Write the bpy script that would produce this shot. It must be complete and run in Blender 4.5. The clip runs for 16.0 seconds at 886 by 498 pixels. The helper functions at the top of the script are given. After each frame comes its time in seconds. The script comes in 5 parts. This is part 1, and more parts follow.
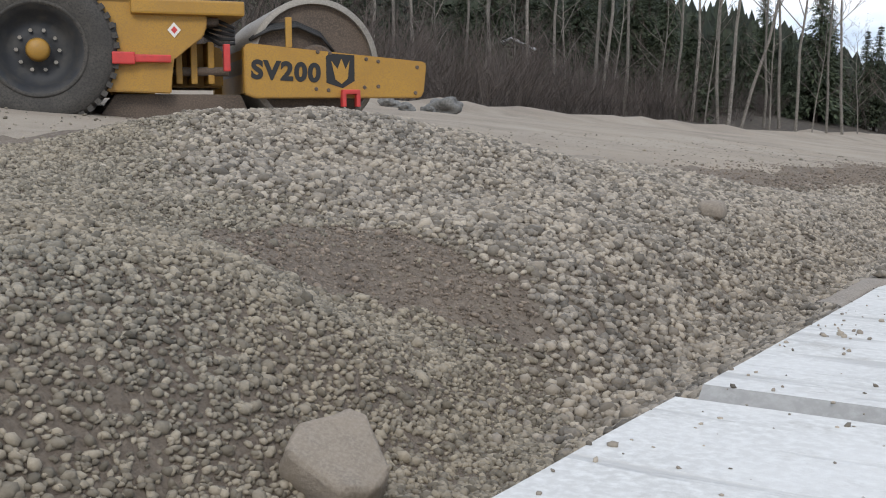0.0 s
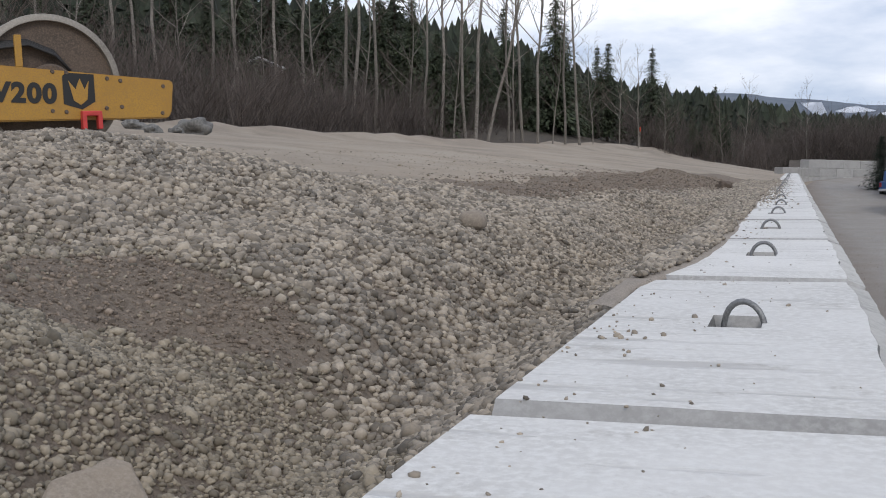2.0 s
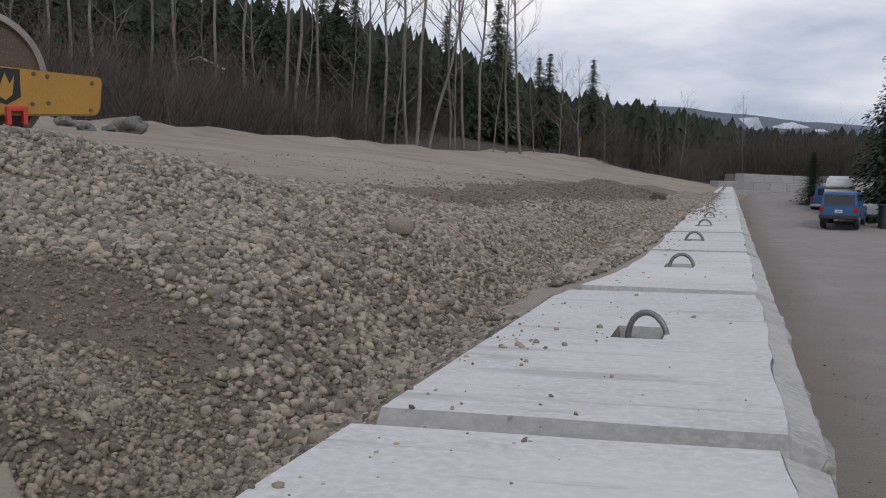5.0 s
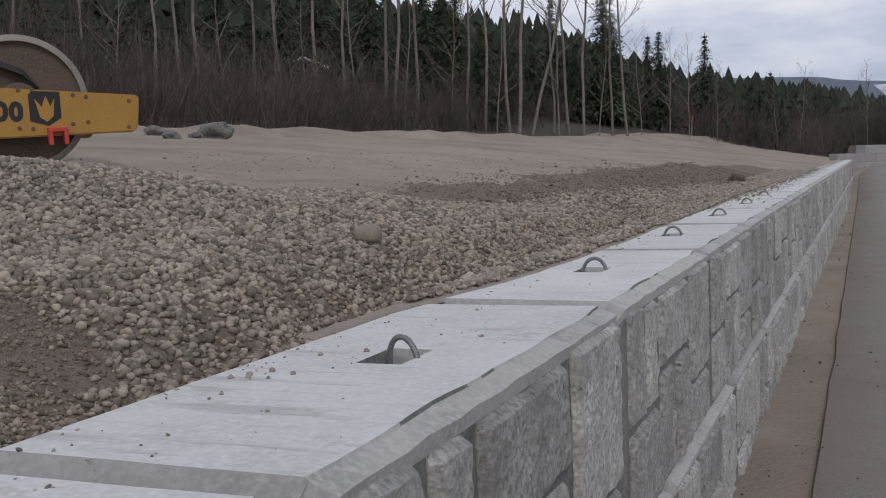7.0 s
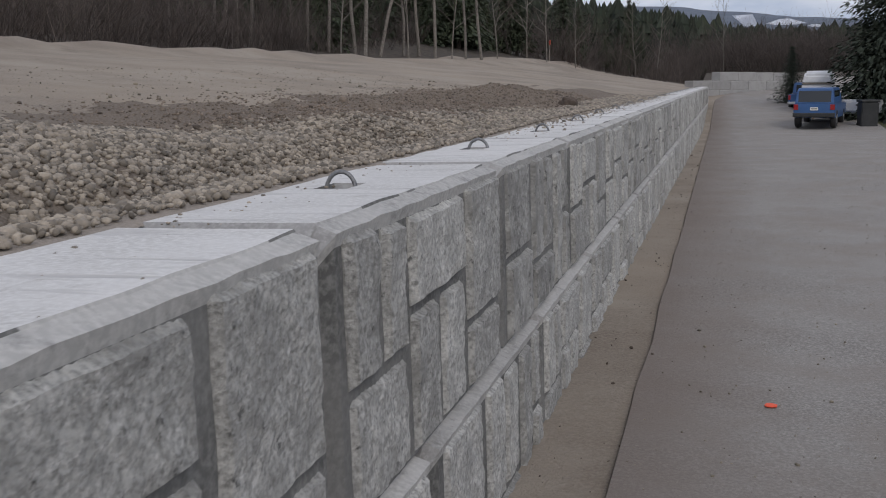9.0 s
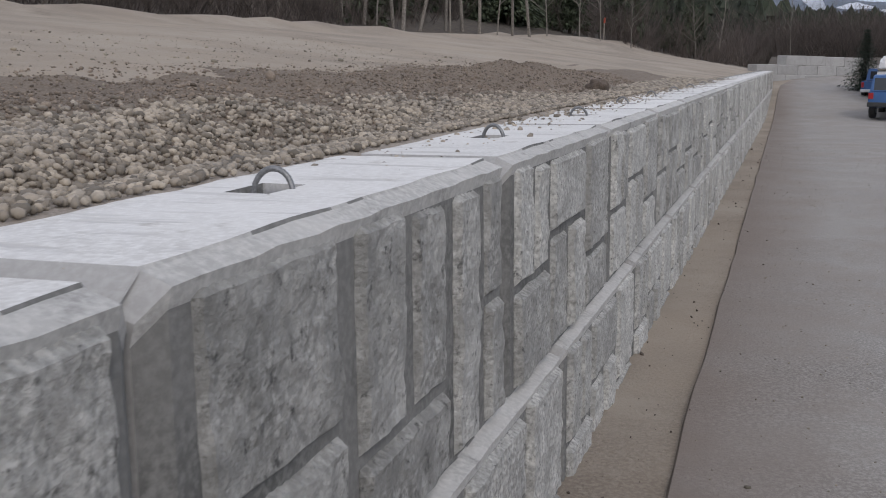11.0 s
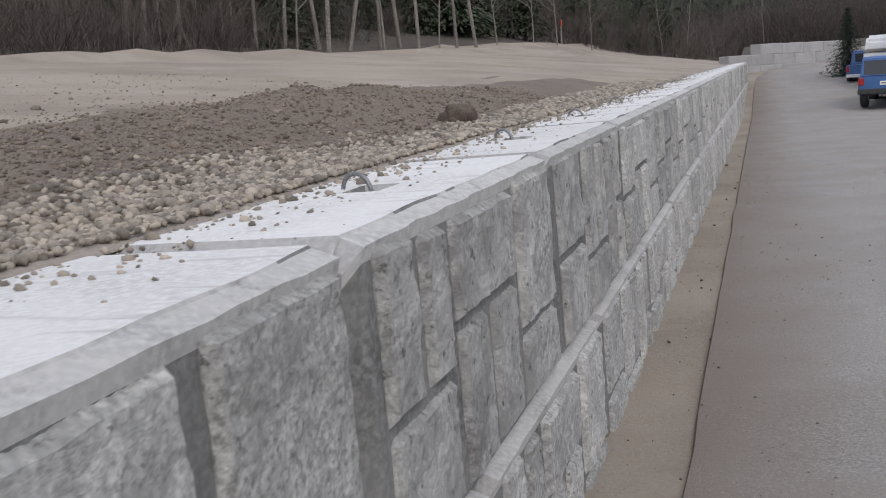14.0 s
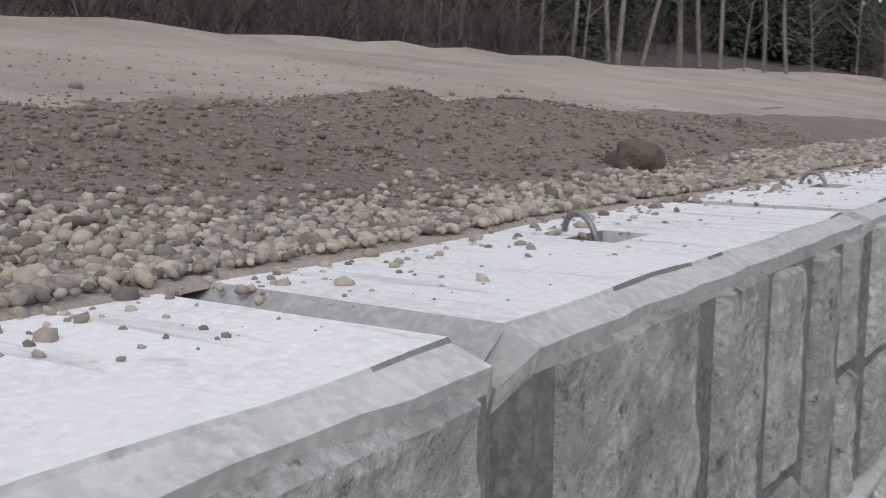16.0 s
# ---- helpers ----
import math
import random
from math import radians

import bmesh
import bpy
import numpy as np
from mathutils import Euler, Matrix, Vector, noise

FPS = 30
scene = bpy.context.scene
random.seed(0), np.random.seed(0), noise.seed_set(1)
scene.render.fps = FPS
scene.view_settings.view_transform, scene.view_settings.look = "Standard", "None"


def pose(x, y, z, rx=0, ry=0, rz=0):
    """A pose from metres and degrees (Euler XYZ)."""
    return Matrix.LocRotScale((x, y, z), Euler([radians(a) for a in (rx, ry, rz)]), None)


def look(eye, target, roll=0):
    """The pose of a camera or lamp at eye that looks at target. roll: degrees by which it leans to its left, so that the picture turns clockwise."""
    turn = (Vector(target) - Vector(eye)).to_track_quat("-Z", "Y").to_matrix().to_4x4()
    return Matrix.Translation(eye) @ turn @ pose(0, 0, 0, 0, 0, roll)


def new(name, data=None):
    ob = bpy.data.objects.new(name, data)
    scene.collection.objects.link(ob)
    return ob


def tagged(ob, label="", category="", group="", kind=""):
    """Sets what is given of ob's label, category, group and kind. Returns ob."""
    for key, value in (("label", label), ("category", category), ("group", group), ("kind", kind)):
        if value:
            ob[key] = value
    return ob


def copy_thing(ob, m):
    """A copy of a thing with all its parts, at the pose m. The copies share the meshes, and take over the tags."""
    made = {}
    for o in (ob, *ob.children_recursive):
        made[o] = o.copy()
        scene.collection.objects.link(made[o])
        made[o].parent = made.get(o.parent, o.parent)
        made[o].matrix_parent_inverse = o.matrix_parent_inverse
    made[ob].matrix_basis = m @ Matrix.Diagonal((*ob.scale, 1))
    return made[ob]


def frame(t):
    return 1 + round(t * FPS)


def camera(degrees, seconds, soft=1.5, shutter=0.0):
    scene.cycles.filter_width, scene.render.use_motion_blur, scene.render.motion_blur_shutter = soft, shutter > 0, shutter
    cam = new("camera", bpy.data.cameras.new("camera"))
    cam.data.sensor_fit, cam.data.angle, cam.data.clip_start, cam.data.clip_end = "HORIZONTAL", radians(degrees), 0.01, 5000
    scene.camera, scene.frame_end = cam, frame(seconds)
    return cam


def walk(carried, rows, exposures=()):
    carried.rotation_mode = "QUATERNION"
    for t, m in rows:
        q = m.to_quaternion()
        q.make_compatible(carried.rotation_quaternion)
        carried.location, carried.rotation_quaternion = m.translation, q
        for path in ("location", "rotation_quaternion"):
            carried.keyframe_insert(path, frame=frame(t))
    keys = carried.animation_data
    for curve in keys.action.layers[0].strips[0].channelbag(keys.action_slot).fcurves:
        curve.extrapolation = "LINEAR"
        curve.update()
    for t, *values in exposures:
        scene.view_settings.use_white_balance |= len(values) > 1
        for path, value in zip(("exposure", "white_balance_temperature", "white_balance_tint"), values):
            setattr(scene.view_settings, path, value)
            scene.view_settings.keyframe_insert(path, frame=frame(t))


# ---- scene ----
cam = camera(46.0, 16.0, soft=1.0, shutter=0.12)
PATH = [
    (0, (-0.113, -3.355, 1.803), (-1.161, -1.663, 1.6), 2.0),
    (0.5, (-0.201, -3.308, 1.787), (-1.139, -1.552, 1.592), 2.9),
    (1, (-0.192, -3.268, 1.787), (-1.012, -1.457, 1.567), -0.1),
    (1.5, (-0.189, -3.257, 1.79), (-0.869, -1.385, 1.607), 0.4),
    (2, (-0.19, -3.261, 1.789), (-0.824, -1.371, 1.63), 0.1),
    (2.5, (-0.198, -3.226, 1.781), (-0.724, -1.303, 1.628), 1.2),
    (3, (-0.198, -3.227, 1.779), (-0.708, -1.297, 1.648), 1.1),
    (3.5, (-0.198, -3.227, 1.78), (-0.693, -1.294, 1.655), 0.9),
    (4, (-0.197, -3.223, 1.778), (-0.686, -1.289, 1.644), 1.1),
    (4.5, (-0.198, -3.221, 1.777), (-0.688, -1.287, 1.638), 1.5),
    (7, (0.689, -3.03, 1.894), (-0.064, -1.185, 1.722), -1.2),
    (7.5, (0.755, -2.518, 1.837), (0.108, -0.637, 1.629), 1.0),
    (8, (0.823, -1.802, 1.784), (0.236, 0.09, 1.512), -2.3),
    (8.5, (0.881, -1.15, 1.763), (0.304, 0.74, 1.452), -1.5),
    (9, (0.854, -0.304, 1.765), (0.338, 1.603, 1.451), -0.7),
    (9.5, (0.857, 0.422, 1.761), (0.251, 2.299, 1.429), 0.7),
    (12, (0.75, 4.152, 1.72), (0.131, 6.02, 1.361), 0.5),
    (12.5, (0.764, 5.032, 1.716), (0.085, 6.882, 1.373), -0.9),
    (13, (0.783, 5.772, 1.724), (0.078, 7.614, 1.393), -1.9),
    (13.5, (0.777, 6.563, 1.728), (0.168, 8.439, 1.399), -2.2),
    (14, (0.756, 7.367, 1.741), (0.157, 9.247, 1.417), -4.2),
    (14.5, (0.742, 8.118, 1.76), (0.259, 10.035, 1.454), -4.0),
    (15, (0.738, 8.838, 1.759), (0.09, 10.709, 1.48), -2.5),
    (15.5, (0.66, 9.444, 1.742), (-0.075, 11.287, 1.487), 1.3),
    (16, (0.585, 9.957, 1.725), (-0.509, 11.607, 1.436), 1.4),
]
EXPOSURES = [(0, 0.4, 6500, 10), (1, 0.4, 6500, 10), (1.5, 0.28, 6500, 10), (2.5, -0.05, 6600, 15), (3.5, -0.3, 6600, 15), (4.7, -0.32, 6600, 15), (7, -0.33, 6600, 15), (8, -0.28, 6600, 15), (9.5, -0.26, 6600, 15), (12, 0.24, 6600, 15), (14.5, 0.28, 6600, 15), (16, 0.26, 6600, 15)]
walk(cam, [(t, look(eye, target, roll)) for t, eye, target, roll in PATH], EXPOSURES)

# ---- world and light ----
world = bpy.data.worlds.new("overcast_sky")
scene.world = world
world.use_nodes = True
wt = world.node_tree
wt.nodes.clear()
w_out = wt.nodes.new("ShaderNodeOutputWorld")
w_bg = wt.nodes.new("ShaderNodeBackground")
w_bg.inputs["Strength"].default_value = 1.0
w_sky = wt.nodes.new("ShaderNodeTexSky")
w_sky.sky_type, w_sky.sun_disc = "NISHITA", False
w_sky.sun_elevation, w_sky.sun_rotation = radians(38), radians(150)
w_gain = wt.nodes.new("ShaderNodeVectorMath")
w_gain.operation = "SCALE"
w_gain.inputs["Scale"].default_value = 0.10
w_co = wt.nodes.new("ShaderNodeTexCoord")
w_map = wt.nodes.new("ShaderNodeMapping")
w_map.inputs["Scale"].default_value = (2.2, 2.2, 7.0)
w_map.inputs["Location"].default_value = (0.3, 0.0, 0.35)
w_noise = wt.nodes.new("ShaderNodeTexNoise")
w_noise.inputs["Scale"].default_value = 1.1
w_noise.inputs["Detail"].default_value = 7.0
w_noise.inputs["Roughness"].default_value = 0.55
w_ramp = wt.nodes.new("ShaderNodeValToRGB")
w_ramp.color_ramp.elements[0].position, w_ramp.color_ramp.elements[0].color = 0.40, (0.45, 0.555, 0.74, 1)
w_ramp.color_ramp.elements[1].position, w_ramp.color_ramp.elements[1].color = 0.70, (1.38, 1.38, 1.39, 1)
w_mix = wt.nodes.new("ShaderNodeMixRGB")
w_mix.inputs["Fac"].default_value = 0.88
for a, b in ((w_co.outputs["Generated"], w_map.inputs["Vector"]), (w_map.outputs["Vector"], w_noise.inputs["Vector"]),
             (w_noise.outputs["Fac"], w_ramp.inputs["Fac"]), (w_sky.outputs["Color"], w_gain.inputs[0]),
             (w_gain.outputs["Vector"], w_mix.inputs["Color1"]), (w_ramp.outputs["Color"], w_mix.inputs["Color2"]),
             (w_mix.outputs["Color"], w_bg.inputs["Color"]), (w_bg.outputs["Background"], w_out.inputs["Surface"])):
    wt.links.new(a, b)
sun = new("sun", bpy.data.lights.new("sun", "SUN"))
sun.data.energy, sun.data.angle, sun.data.color = 1.0, radians(14), (1.0, 0.96, 0.90)
sun.matrix_world = look((0, 0, 0), (-0.40, 0.68, -0.62))



# ---- materials ----
def material(name, base, rough=0.85, vary=(), scale=3.0, fine=40.0, bump=0.3, dist=0.01, metal=0.0, island=0.0, per_object=0.0, stains=None, streaks=None):
    """A procedural surface: base colour mottled towards the colours in vary at two scales, with fine relief.
    island, per_object: how far single pieces differ in brightness. stains: (colour, scale, low, high)."""
    m = bpy.data.materials.new(name)
    m.use_nodes = True
    nt = m.node_tree
    n, link = nt.nodes, nt.links.new
    p = n["Principled BSDF"]
    p.inputs["Roughness"].default_value, p.inputs["Metallic"].default_value = rough, metal
    co = n.new("ShaderNodeTexCoord")
    info = n.new("ShaderNodeObjectInfo")
    shift = n.new("ShaderNodeVectorMath")
    shift.operation = "SCALE"
    shift.inputs[0].default_value = (37.0, 19.0, 53.0)
    link(info.outputs["Random"], shift.inputs["Scale"])
    at = n.new("ShaderNodeVectorMath")
    link(co.outputs["Object"], at.inputs[0])
    link(shift.outputs["Vector"], at.inputs[1])
    place = at.outputs["Vector"]

    def grain(s, detail=5.0, rough_=0.6):
        t = n.new("ShaderNodeTexNoise")
        t.inputs["Scale"].default_value, t.inputs["Detail"].default_value, t.inputs["Roughness"].default_value = s, detail, rough_
        link(place, t.inputs["Vector"])
        return t.outputs["Fac"]

    def step(value, low, high):
        r = n.new("ShaderNodeMapRange")
        r.inputs["From Min"].default_value, r.inputs["From Max"].default_value = low, high
        link(value, r.inputs["Value"])
        return r.outputs["Result"]

    def blend(fac, c1, c2, mode="MIX"):
        x = n.new("ShaderNodeMixRGB")
        x.blend_type = mode
        for sock, v in ((x.inputs["Fac"], fac), (x.inputs["Color1"], c1), (x.inputs["Color2"], c2)):
            if isinstance(v, (int, float)):
                sock.default_value = v
            elif isinstance(v, tuple):
                sock.default_value = (*v, 1.0)
            else:
                link(v, sock)
        return x.outputs["Color"]

    colour = base
    for i, c in enumerate(vary):
        s = scale if i % 2 == 0 else fine
        colour = blend(step(grain(s * (1 + 0.37 * i)), 0.42, 0.66), colour, c)
    lined = None
    if streaks:
        # faint trowel lines across the block
        stretch = n.new("ShaderNodeMapping")
        stretch.inputs["Scale"].default_value = streaks[1]
        link(place, stretch.inputs["Vector"])
        t = n.new("ShaderNodeTexNoise")
        t.inputs["Scale"].default_value, t.inputs["Detail"].default_value = 1.0, 4.0
        link(stretch.outputs["Vector"], t.inputs["Vector"])
        lined = step(t.outputs["Fac"], 0.57, 0.68)
        colour = blend(lined, colour, streaks[0])
    if stains:
        colour = blend(step(grain(stains[1], 8.0, 0.7), stains[2], stains[3]), colour, stains[0])
    if island:
        geo = n.new("ShaderNodeNewGeometry")
        r = step(geo.outputs["Random Per Island"], 0.0, 1.0)
        ramp = n.new("ShaderNodeMapRange")
        ramp.inputs["To Min"].default_value, ramp.inputs["To Max"].default_value = 1 - island, 1 + island
        link(r, ramp.inputs["Value"])
        colour = blend(1.0, colour, ramp.outputs["Result"], "MULTIPLY")
    if per_object:
        ramp = n.new("ShaderNodeMapRange")
        ramp.inputs["To Min"].default_value, ramp.inputs["To Max"].default_value = 1 - per_object, 1 + per_object
        link(info.outputs["Random"], ramp.inputs["Value"])
        colour = blend(1.0, colour, ramp.outputs["Result"], "MULTIPLY")
    if isinstance(colour, tuple):
        p.inputs["Base Color"].default_value = (*colour, 1)
    else:
        link(colour, p.inputs["Base Color"])
    if bump:
        b = n.new("ShaderNodeBump")
        b.inputs["Strength"].default_value, b.inputs["Distance"].default_value = bump, dist
        link(grain(fine, 8.0, 0.65), b.inputs["Height"])
        link(b.outputs["Normal"], p.inputs["Normal"])
        if lined is not None:
            b2 = n.new("ShaderNodeBump")
            b2.invert = True
            b2.inputs["Strength"].default_value, b2.inputs["Distance"].default_value = 0.6, 0.006
            link(lined, b2.inputs["Height"])
            link(b.outputs["Normal"], b2.inputs["Normal"])
            link(b2.outputs["Normal"], p.inputs["Normal"])
    return m


M_concrete = material("pale_cast_concrete", (0.60, 0.59, 0.565), 0.9, ((0.50, 0.49, 0.465), (0.66, 0.655, 0.63)), 2.5, 45, 0.4, 0.006, per_object=0.05,
                      stains=((0.36, 0.34, 0.31), 7.0, 0.60, 0.74), streaks=((0.47, 0.46, 0.44), (2.2, 16.0, 2.0)))
# greyer concrete for block sides and ends, darker than the tops
M_joint = material("grey_block_side_concrete", (0.33, 0.325, 0.31), 0.92, ((0.26, 0.255, 0.245), (0.38, 0.375, 0.36)), 3, 50, 0.3, 0.006, per_object=0.08)
M_lip = material("dirty_concrete_lip", (0.43, 0.42, 0.395), 0.92, ((0.33, 0.325, 0.305), (0.50, 0.49, 0.46)), 5, 40, 0.5, 0.008, per_object=0.08,
                 stains=((0.20, 0.195, 0.185), 9.0, 0.58, 0.72))
# groove concrete, darkened in its colour for the shade between the stones
M_recess_shade = material("shaded_recess_concrete", (0.160, 0.158, 0.147), 0.95, ((0.085, 0.085, 0.079), (0.21, 0.207, 0.193)), 3, 40, 0.6, 0.008, per_object=0.15)
M_earth = material("brown_earthy_stones", (0.165, 0.130, 0.100), 0.95, ((0.125, 0.10, 0.078), (0.22, 0.18, 0.14)), 0.8, 60, 0.3, 0.004, island=0.5)
M_stone_face = material("rough_split_face_concrete", (0.53, 0.523, 0.485), 0.93, ((0.34, 0.336, 0.311), (0.60, 0.592, 0.555), (0.33, 0.326, 0.303), (0.25, 0.248, 0.23)), 4.5, 30, 1.0, 0.02, per_object=0.20,
                        stains=((0.12, 0.12, 0.112), 30.0, 0.60, 0.67))
M_stone_dark = material("weathered_split_face_concrete", (0.40, 0.395, 0.367), 0.93, ((0.21, 0.208, 0.193), (0.50, 0.493, 0.462), (0.24, 0.238, 0.221)), 4.0, 36, 1.0, 0.02, per_object=0.16,
                        stains=((0.09, 0.09, 0.084), 22.0, 0.575, 0.67))
# dark brown fines, with the shade of the gaps between cobbles in the colour
M_fines = material("gap_shade_fines", (0.150, 0.122, 0.094), 0.98, ((0.105, 0.086, 0.068), (0.20, 0.165, 0.128)), 3.0, 60, 0.8, 0.01)
M_sand = material("pale_tan_sand_spill", (0.27, 0.232, 0.19), 0.97, ((0.20, 0.17, 0.138), (0.34, 0.30, 0.255)), 5.0, 90, 0.8, 0.006)
M_ground = material("packed_tan_gravel_soil", (0.255, 0.211, 0.164), 0.97, ((0.180, 0.146, 0.113), (0.305, 0.26, 0.208), (0.335, 0.28, 0.216)), 0.22, 38, 0.9, 0.02,
                    stains=((0.34, 0.292, 0.232), 0.35, 0.46, 0.62))
M_brown_earth = material("freshly_turned_brown_earth", (0.178, 0.142, 0.108), 0.98, ((0.125, 0.098, 0.076), (0.235, 0.192, 0.148)), 0.9, 34, 1.0, 0.03)
M_pebble = material("river_pebbles", (0.250, 0.216, 0.170), 0.85, ((0.185, 0.167, 0.141), (0.295, 0.252, 0.198)), 2.0, 60, 0.2, 0.004, island=0.55)
M_crushed = material("crushed_gravel", (0.225, 0.192, 0.143), 0.92, ((0.165, 0.150, 0.120), (0.26, 0.225, 0.17)), 1.2, 70, 0.3, 0.004, island=0.48)
M_asphalt = material("worn_grey_asphalt", (0.235, 0.220, 0.200), 0.9, ((0.175, 0.162, 0.146), (0.36, 0.34, 0.31), (0.245, 0.218, 0.190)), 0.7, 55, 1.0, 0.010,
                     stains=((0.40, 0.375, 0.335), 48.0, 0.60, 0.67))
asphalt_nt = M_asphalt.node_tree
dirt_co, dirt_xyz, dirt_ramp, dirt_mix = (asphalt_nt.nodes.new("ShaderNode" + k) for k in ("TexCoord", "SeparateXYZ", "MapRange", "MixRGB"))
dirt_noise, dirt_add = asphalt_nt.nodes.new("ShaderNodeTexNoise"), asphalt_nt.nodes.new("ShaderNodeMath")
dirt_noise.inputs["Scale"].default_value, dirt_noise.inputs["Detail"].default_value = 1.1, 7.0
dirt_add.operation = "MULTIPLY_ADD"
dirt_add.inputs[1].default_value = -1.3
dirt_ramp.inputs["From Min"].default_value, dirt_ramp.inputs["From Max"].default_value = 0.75, -0.30
dirt_ramp.inputs["To Max"].default_value = 0.75
dirt_mix.inputs["Color2"].default_value = (0.180, 0.140, 0.112, 1)
asphalt_base = asphalt_nt.nodes["Principled BSDF"].inputs["Base Color"]
for a, b in ((dirt_co.outputs["Object"], dirt_xyz.inputs["Vector"]), (dirt_co.outputs["Object"], dirt_noise.inputs["Vector"]), (dirt_noise.outputs["Fac"], dirt_add.inputs[0]),
             (dirt_xyz.outputs["X"], dirt_add.inputs[2]), (dirt_add.outputs["Value"], dirt_ramp.inputs["Value"]), (dirt_ramp.outputs["Result"], dirt_mix.inputs["Fac"]),
             (asphalt_base.links[0].from_socket, dirt_mix.inputs["Color1"]), (dirt_mix.outputs["Color"], asphalt_base)):
    asphalt_nt.links.new(a, b)
M_boulder = material("tan_boulder", (0.27, 0.225, 0.175), 0.9, ((0.21, 0.18, 0.145), (0.31, 0.265, 0.215)), 7, 55, 0.5, 0.01, per_object=0.12)
M_grey_rock = material("grey_boulder", (0.15, 0.147, 0.138), 0.9, ((0.095, 0.095, 0.09), (0.24, 0.232, 0.215)), 5, 18, 0.6, 0.02, per_object=0.2)
M_clod = material("dark_earth_clod", (0.095, 0.072, 0.054), 0.97, ((0.065, 0.050, 0.039), (0.13, 0.10, 0.077)), 9, 60, 0.8, 0.02)
M_steel = material("galvanised_cable", (0.20, 0.205, 0.205), 0.5, ((0.14, 0.14, 0.14), (0.27, 0.27, 0.27)), 20, 120, 0.3, 0.003, metal=0.7)
M_yellow = material("machine_yellow_paint", (0.42, 0.225, 0.028), 0.5, ((0.36, 0.19, 0.028), (0.31, 0.175, 0.04)), 3, 60, 0.08, 0.003,
                    stains=((0.30, 0.21, 0.10), 9, 0.66, 0.8))
M_black = material("black_rubber_hose", (0.018, 0.018, 0.018), 0.6, ((0.03, 0.03, 0.03),), 8, 60, 0.2, 0.003)
M_tyre = material("dusty_tyre_rubber", (0.060, 0.055, 0.049), 0.9, ((0.095, 0.086, 0.074), (0.040, 0.038, 0.035)), 3, 40, 0.4, 0.006)
M_rim = material("dark_painted_rim", (0.022, 0.024, 0.028), 0.6, ((0.05, 0.047, 0.042),), 6, 40, 0.2, 0.004)
M_drum = material("scoured_steel_drum", (0.25, 0.228, 0.196), 0.6, ((0.18, 0.16, 0.135), (0.31, 0.285, 0.245)), 2, 40, 0.2, 0.005, metal=0.15)
M_rust = material("dark_rusty_steel", (0.10, 0.075, 0.058), 0.8, ((0.065, 0.052, 0.042), (0.15, 0.11, 0.08)), 4, 50, 0.4, 0.006)
M_red = material("red_painted_steel", (0.55, 0.045, 0.04), 0.5, ((0.42, 0.04, 0.035),), 12, 60, 0.1, 0.003)
M_letter = material("black_decal", (0.012, 0.012, 0.012), 0.5, (), 1, 1, 0)
M_white_mark = material("white_decal", (0.75, 0.73, 0.68), 0.5, (), 1, 1, 0)
M_bark = material("grey_birch_bark", (0.158, 0.142, 0.122), 0.95, ((0.100, 0.088, 0.075), (0.27, 0.245, 0.212)), 1.2, 14, 0.5, 0.02, per_object=0.25)
M_dark_bark = material("conifer_bark", (0.085, 0.068, 0.054), 0.95, ((0.06, 0.05, 0.042),), 2, 14, 0.5, 0.02)
M_twig = material("bare_brush_twigs", (0.088, 0.070, 0.060), 0.95, ((0.055, 0.045, 0.040), (0.125, 0.102, 0.086)), 0.12, 1.5, 0, island=0.5)
M_needle = material("conifer_needles", (0.044, 0.058, 0.032), 0.85, ((0.034, 0.048, 0.027), (0.072, 0.088, 0.046)), 0.35, 3, 0, island=0.35, per_object=0.25)
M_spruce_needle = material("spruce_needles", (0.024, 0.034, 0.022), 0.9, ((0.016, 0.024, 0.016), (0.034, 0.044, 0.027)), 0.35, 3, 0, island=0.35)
M_far_needle = material("hillside_conifer_needles", (0.030, 0.040, 0.026), 0.9, ((0.022, 0.030, 0.022), (0.042, 0.050, 0.030)), 0.03, 0.3, 0, island=0.4)
M_forest_floor = material("forest_floor", (0.055, 0.044, 0.034), 0.97, ((0.055, 0.046, 0.036), (0.10, 0.08, 0.058)), 0.1, 2, 0.5, 0.1)
# blue haze of distance mixed into the mountain's own colour
M_far_hill = material("haze_tinted_forested_mountain", (0.105, 0.130, 0.165), 1.0, ((0.085, 0.108, 0.140), (0.125, 0.150, 0.185)), 0.004, 0.03, 0)
M_snow = material("distant_snow", (0.80, 0.83, 0.88), 0.9, ((0.70, 0.74, 0.82),), 0.01, 0.05, 0)
M_orange = material("fluorescent_orange_marker", (0.80, 0.10, 0.04), 0.7, (), 1, 1, 0)
M_blue = material("faded_blue_car_paint", (0.036, 0.105, 0.26), 0.4, ((0.030, 0.09, 0.22),), 2, 20, 0)
M_white_paint = material("white_vehicle_paint", (0.72, 0.73, 0.74), 0.4, ((0.62, 0.62, 0.62),), 2, 20, 0)
M_dark_plastic = material("dark_plastic", (0.022, 0.024, 0.024), 0.6, ((0.035, 0.035, 0.035),), 4, 30, 0.1, 0.003)
M_tail = material("red_lamp_lens", (0.30, 0.015, 0.015), 0.3, (), 1, 1, 0)
M_chrome = material("dull_chrome", (0.55, 0.55, 0.55), 0.3, (), 1, 1, 0, metal=0.9)
M_grass = material("rough_grass", (0.075, 0.080, 0.035), 0.95, ((0.10, 0.09, 0.045), (0.05, 0.06, 0.025)), 1.5, 20, 0.6, 0.03)
M_glass = bpy.data.materials.new("tinted_window_glass")
M_glass.use_nodes = True
gp = M_glass.node_tree.nodes["Principled BSDF"]
